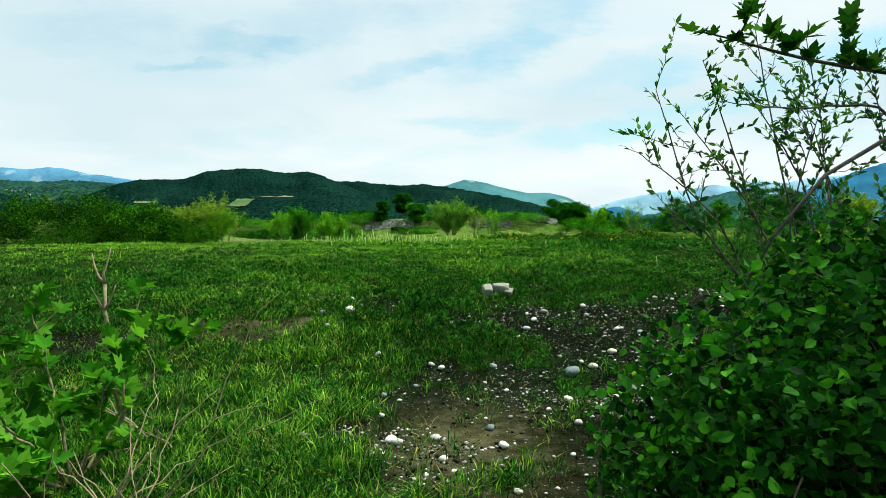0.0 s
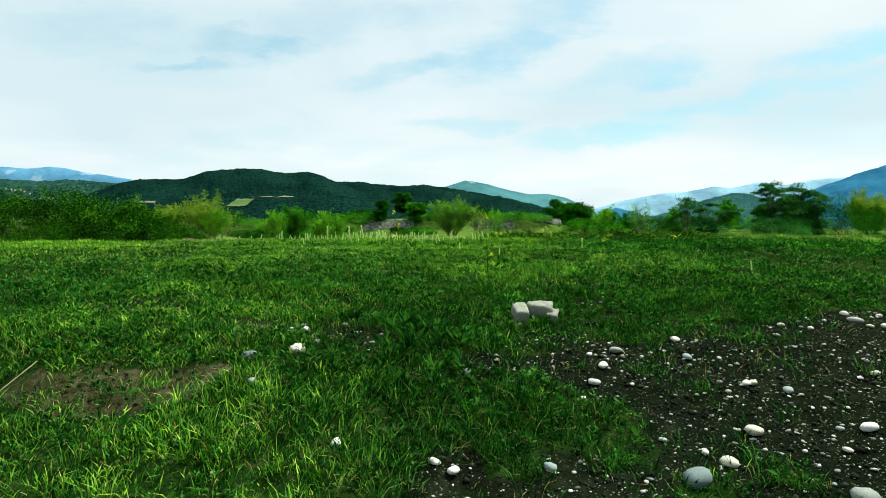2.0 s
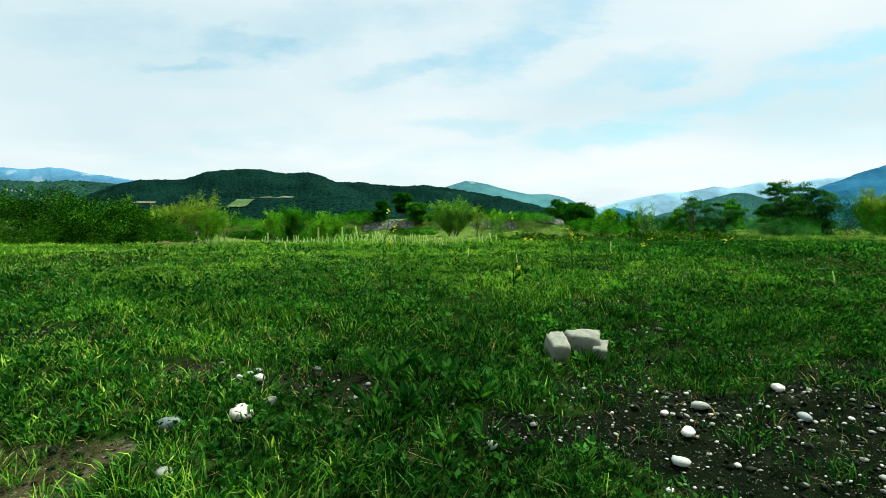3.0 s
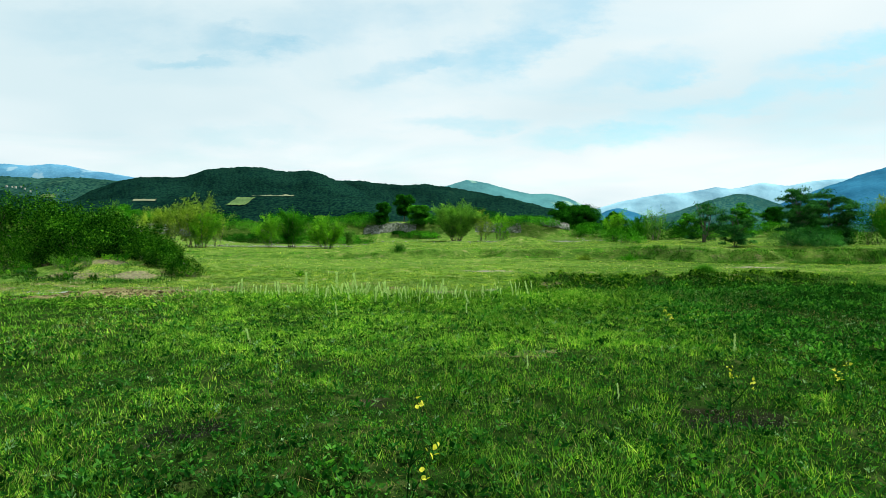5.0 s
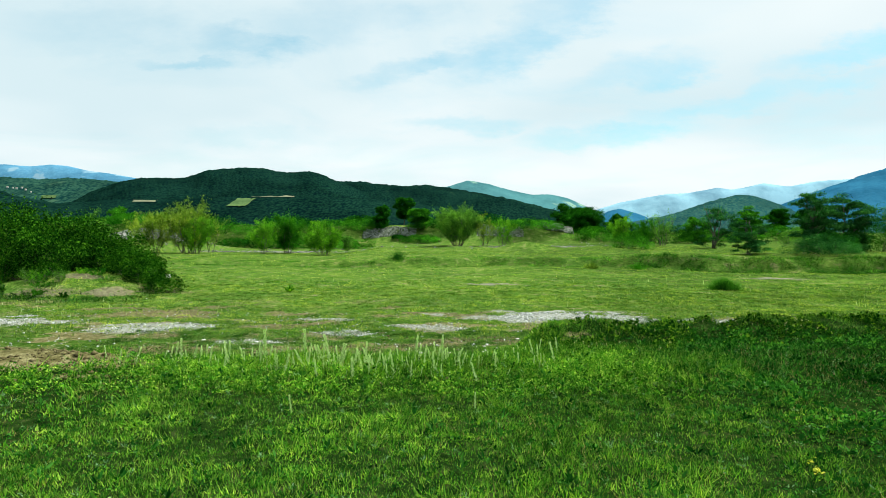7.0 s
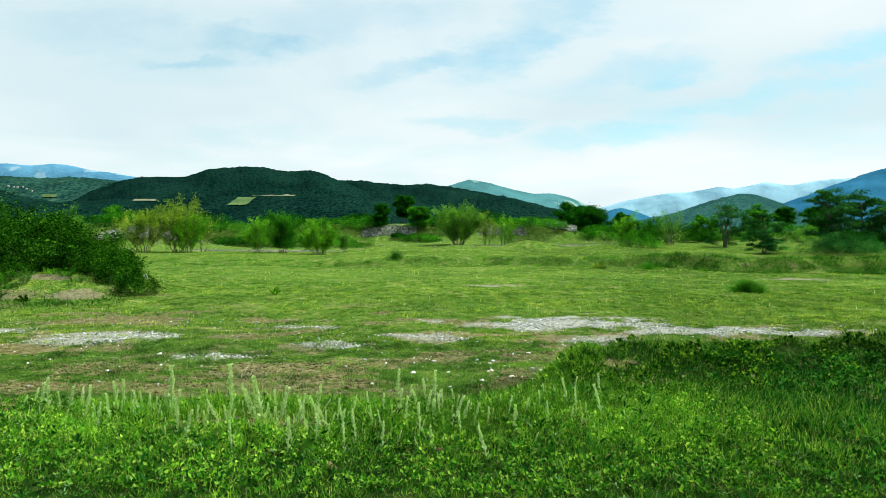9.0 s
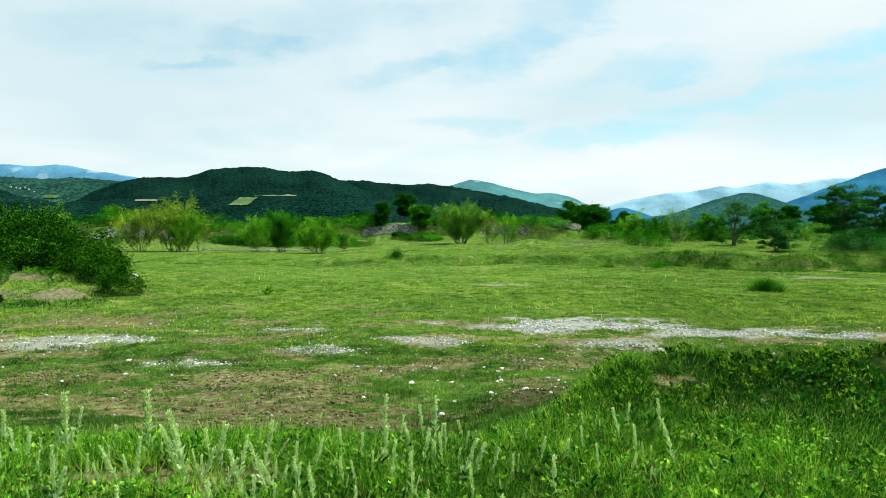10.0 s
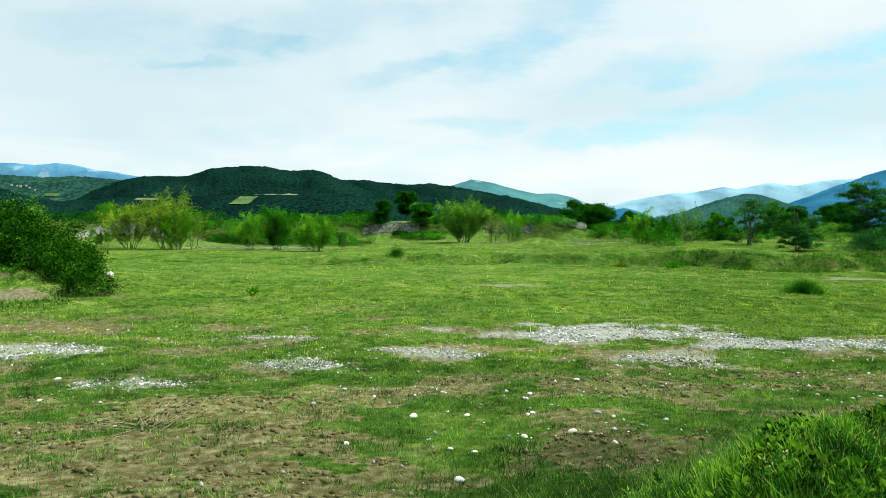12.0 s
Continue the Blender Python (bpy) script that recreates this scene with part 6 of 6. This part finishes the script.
# ---- the shrubs beside the camera's start ----
def leafy_shoots(top, lines, r0, leaf_mat, template, size, gap, twig_gap, twig_len, seed, start=0.3, bark=None, droop=0.2, bare_tip=0.0):
    """Stems along given lines, twigs off them and leaves along the twigs: two parts under a thing."""
    gen, g = random.Random(seed), np.random.default_rng(seed)
    bm = bmesh.new()
    cent, ways = [], []
    for pts in lines:
        pts = [Vector(p) for p in pts]
        # smooth the line
        fine = []
        for i in range(len(pts) - 1):
            p0, p1, p2, p3 = pts[max(i - 1, 0)], pts[i], pts[i + 1], pts[min(i + 2, len(pts) - 1)]
            for k in range(6):
                t = k / 6
                fine.append(0.5 * ((2 * p1) + (p2 - p0) * t + (2 * p0 - 5 * p1 + 4 * p2 - p3) * t * t + (3 * p1 - p0 - 3 * p2 + p3) * t ** 3))
        fine.append(pts[-1])
        fine = [p + Vector((gen.uniform(-1, 1), gen.uniform(-1, 1), gen.uniform(-1, 1))) * 0.008 for p in fine]
        tube(bm, fine, r0, r0 * 0.22, 6)
        run, nxt = 0.0, 0.0
        total = sum((b - a).length for a, b in zip(fine, fine[1:]))
        for a, b in zip(fine, fine[1:]):
            run += (b - a).length
            if run < total * start or run < nxt:
                continue
            nxt = run + twig_gap * gen.uniform(0.5, 1.5)
            along = (b - a).normalized()
            side = Vector((gen.uniform(-1, 1), gen.uniform(-1, 1), gen.uniform(-0.3, 1.0))).normalized()
            way = (along * 0.6 + side).normalized()
            length = twig_len * gen.uniform(0.4, 1.25)
            tip = b + way * length + Vector((0, 0, -droop * length * 0.3))
            twig = bent(b, tip, 0.12, 5, gen)
            tube(bm, twig, r0 * 0.28, 0.0015, 4)
            d, step_len = 0.0, length / 5
            for u, w in zip(twig, twig[1:]):
                for _ in range(max(1, int(step_len / gap))):
                    if gen.random() < bare_tip:
                        continue
                    f = gen.random()
                    cent.append(u.lerp(w, f))
                    ways.append(((w - u).normalized() * 0.8 + Vector((gen.uniform(-1, 1), gen.uniform(-1, 1), gen.uniform(-0.5, 1)))).normalized())
    part("branch", bm, bark or M_BARK, top)
    cent, ways = np.array([c[:] for c in cent]), np.array([w[:] for w in ways])
    me = scatter("foliage", template, cent, aim(ways, g), size * g.uniform(0.55, 1.25, len(cent)))
    mesh_thing("foliage", me, leaf_mat, top)


WILLOW_LEAF = (LANCE[0] * np.array([1.25, 1, 1]), LANCE[1])
# young willow: root, then where its stems run
willow = base("willow_shrub", 2.30, 4.75, float(land(2.30, 4.75)) - 0.03, "young willow shrub with thin grey stems and sparse narrow leaves", "shrub")
leafy_shoots(willow, [
    [(0, 0, 0), (-0.55, -0.15, 0.95), (-1.15, -0.25, 1.75), (-1.50, -0.30, 2.75)],
    [(0, 0, 0), (-0.50, 0.1, 1.1), (-0.95, -0.1, 1.75), (-1.62, -0.3, 2.22)],
    [(0, 0, 0), (-0.25, 0.2, 1.2), (-0.55, 0.2, 2.1), (-0.95, 0.1, 3.1)],
    [(0, 0, 0), (0.0, 0.2, 1.3), (-0.25, 0.15, 2.3), (-0.55, 0.0, 3.35)],
    [(0, 0, 0), (0.25, 0.1, 1.2), (0.2, 0.2, 2.3), (-0.05, 0.1, 3.3)],
    [(0, 0, 0), (0.5, 0.0, 1.1), (0.85, 0.1, 2.2), (0.8, 0.2, 3.2)],
    [(0.9, -0.2, 2.05), (0.45, -0.2, 2.58), (0.1, -0.2, 2.64), (-0.35, -0.2, 2.62), (-0.95, -0.2, 2.68)],
    [(0, 0, 0), (-0.3, -0.3, 1.0), (-0.5, -0.5, 1.7), (-0.35, -0.6, 2.5)],
    [(0, 0, 0), (0.4, 0.4, 1.2), (0.5, 0.6, 2.0), (0.3, 0.7, 2.9)],
    [(0, 0, 0), (-0.4, 0.1, 0.9), (-0.85, 0.1, 1.45), (-1.25, 0.0, 1.75)],
    [(0, 0, 0), (-0.2, 0.0, 1.0), (-0.6, 0.0, 1.85), (-1.15, -0.1, 2.5)],
    [(0, 0, 0), (-0.1, -0.2, 1.2), (-0.3, -0.3, 2.0), (-0.75, -0.3, 2.7)],
    [(0, 0, 0), (0.1, 0.0, 1.0), (0.1, -0.2, 1.7), (-0.25, -0.3, 2.35)],
    [(0, 0, 0), (0.3, -0.1, 1.1), (0.5, -0.2, 1.9), (0.35, -0.2, 2.8)],
], 0.015, M_WILLOW_NEAR, WILLOW_LEAF, 0.074, 0.018, 0.040, 0.46, 801, 0.25, bare_tip=0.30)

bramble = thicket("bramble_bush", 1.38, 2.35, 1.30, 1.05, 1.42, M_BRAMBLE, "dense dark green bramble bush with rounded leaves", 19000, 0.055, 811, OVATE, stems=70, lumps=1.5, sprays=6, reach=(0.5, 2.0))
thicket("bramble_bush", 0.42, 1.95, 0.52, 0.5, 0.85, M_BRAMBLE, "low arching bramble shoots with rounded leaves", 2600, 0.056, 812, OVATE, stems=26, lumps=1.6, sprays=6, reach=(0.5, 2.0))
thicket("bramble_bush", 2.3, 3.6, 1.2, 1.0, 1.5, M_BRAMBLE, "dense bramble bush under the willow", 9000, 0.054, 813, OVATE, stems=40, lumps=1.5, sprays=6, reach=(0.5, 2.0))

shoot_rng = random.Random(815)
shoots = []
for _ in range(22):
    a, r = shoot_rng.uniform(1.6, 4.9), shoot_rng.uniform(0.3, 1.0)
    p0 = Vector((math.cos(a) * r * 1.1, math.sin(a) * r * 0.9, 1.25 - 0.75 * r * r))
    out_way = Vector((math.cos(a) * 0.3, math.sin(a) * 0.25, shoot_rng.uniform(0.1, 0.45)))
    shoots.append([p0 - out_way * 0.6, p0 + out_way * 0.4, p0 + out_way + Vector((0, 0, -0.04))])
leafy_shoots(bramble, shoots, 0.004, M_LIME, OVATE, 0.034, 0.018, 0.06, 0.10, 816, 0.35, M_TWIG)

# plane tree whose limbs reach over the start
plane = base("plane_tree", 4.2, 2.6, float(land(4.2, 2.6)) - 0.05, "plane tree with lobed leaves and spreading limbs", "tree")
leafy_shoots(plane, [
    [(0, 0, 0), (0.1, 0.1, 2.0), (-0.2, 0.2, 4.2), (0.2, 0.3, 6.8)],
    [(0.0, 0.1, 1.9), (-1.4, 0.0, 2.32), (-2.9, 0.0, 2.43), (-3.75, 0.0, 2.62)],
    [(0.1, 0.1, 2.6), (1.2, 1.2, 4.0), (2.0, 2.0, 4.8)],
    [(0.0, 0.1, 2.8), (-0.6, -1.6, 4.2), (-1.0, -2.6, 5.0)],
    [(0.1, 0.1, 3.2), (1.5, -0.8, 4.8), (2.4, -1.2, 5.6)],
    [(0.0, 0.1, 3.6), (-0.9, -0.6, 5.2), (-1.4, -1.0, 6.4)],
], 0.022, M_PLANE, LOBED, 0.085, 0.018, 0.10, 0.30, 821, 0.70)
bm = bmesh.new()
tube(bm, [(0.0, 0.1, 1.5), (-1.0, 0.2, 2.0), (-1.8, 0.2, 2.2), (-2.5, 0.1, 2.2), (-2.9, 0.0, 2.1), (-3.2, 0.0, 1.92), (-3.45, 0.0, 1.62), (-3.7, 0.0, 1.2)], 0.017, 0.008, 7)
part("limb", bm, M_BARK, plane, "bare grey limb hanging over the brambles")

# plane sapling on the other side
sapling = base("plane_sapling", -3.25, 3.2, float(land(-3.25, 3.2)) - 0.03, "small plane sapling with lobed leaves in sunlit green", "shrub")
leafy_shoots(sapling, [
    [(0, 0, 0), (0.05, 0.25, 0.5), (0.12, 0.5, 0.95), (0.16, 0.55, 1.22)],
    [(0, 0, 0), (-0.15, 0.1, 0.45), (-0.35, 0.25, 0.85), (-0.45, 0.3, 1.1)],
    [(0, 0, 0), (0.2, -0.1, 0.4), (0.35, -0.25, 0.72)],
    [(0, 0, 0), (-0.2, -0.4, 0.35), (-0.25, -0.75, 0.62), (-0.2, -0.95, 0.8)],
    [(0, 0, 0), (0.15, 0.3, 0.4), (0.38, 0.55, 0.75), (0.5, 0.62, 0.92)],
    [(0, 0, 0), (0.1, -0.5, 0.3), (0.3, -0.85, 0.45)],
    [(0, 0, 0), (-0.4, -0.2, 0.4), (-0.75, -0.3, 0.75)],
    [(0, 0, 0), (0.0, -0.3, 0.35), (0.05, -0.6, 0.6), (0.0, -0.75, 0.85)],
    [(0, 0, 0), (-0.3, 0.1, 0.3), (-0.5, 0.0, 0.6)],
    [(0, 0, 0), (0.2, 0.1, 0.3), (0.3, 0.05, 0.6), (0.25, 0.1, 0.85)],
    [(0, 0, 0), (-0.1, -0.7, 0.25), (-0.1, -1.1, 0.45)],
], 0.012, M_PLANE_LIT, LOBED, 0.108, 0.027, 0.080, 0.28, 831, 0.25, M_TWIG)


def dead_stalks(x, y, n, length, seed, label, steep=1.1):
    gen = random.Random(seed)
    top = base("dead_stalks", x, y, float(land(x, y)) - 0.02, label, "dry stalks")
    for i in range(n):
        a = gen.uniform(0, 6.283)
        foot = Vector((gen.uniform(-0.25, 0.25), gen.uniform(-0.25, 0.25), 0))
        ln = length * gen.uniform(0.5, 1.1)
        e = gen.uniform(0.22 * steep, steep)
        bm = bmesh.new()
        tube(bm, bent(foot, foot + Vector((math.cos(a) * math.cos(e), math.sin(a) * math.cos(e), math.sin(e))) * ln, 0.12, 6, gen), 0.0065, 0.002, 4)
        part("stalk", bm, M_TWIG, top)


dead_stalks(-2.65, 2.5, 40, 0.85, 841, "tangle of dry tan stalks beside the sapling")
dead_stalks(-3.0, 3.9, 12, 1.15, 842, "dry upright branched stalks beside the sapling")
dead_stalks(-5.3, 22.9, 30, 0.75, 843, "dry trampled stalks lying on bare soil", 0.35)


def dead_branch(x, y, height):
    """A bare forked dead branch standing upright."""
    gen = random.Random(851)
    top = base("dead_branch", x, y, float(land(x, y)) - 0.02, "bare grey forked dead branch standing beside the sapling", "branch")
    bm = bmesh.new()
    main = bent((0.06, 0, 0), (0.0, 0, height * 0.86), 0.06, 7, gen)
    tube(bm, main, 0.020, 0.011, 6)
    part("stem", bm, M_TWIG, top)
    for i, (dx, dz, k) in enumerate(((-0.11, 0.20, 7), (0.03, 0.24, 7), (0.10, 0.18, 6), (-0.06, 0.16, 6), (0.14, 0.22, 4), (-0.16, 0.12, 4))):
        root = main[k]
        bm = bmesh.new()
        tube(bm, bent(root, root + Vector((dx, gen.uniform(-0.05, 0.05), dz)), 0.15, 4, gen), 0.010, 0.003, 5)
        part("twig", bm, M_TWIG, top)


dead_branch(-3.2, 3.5, 1.45)
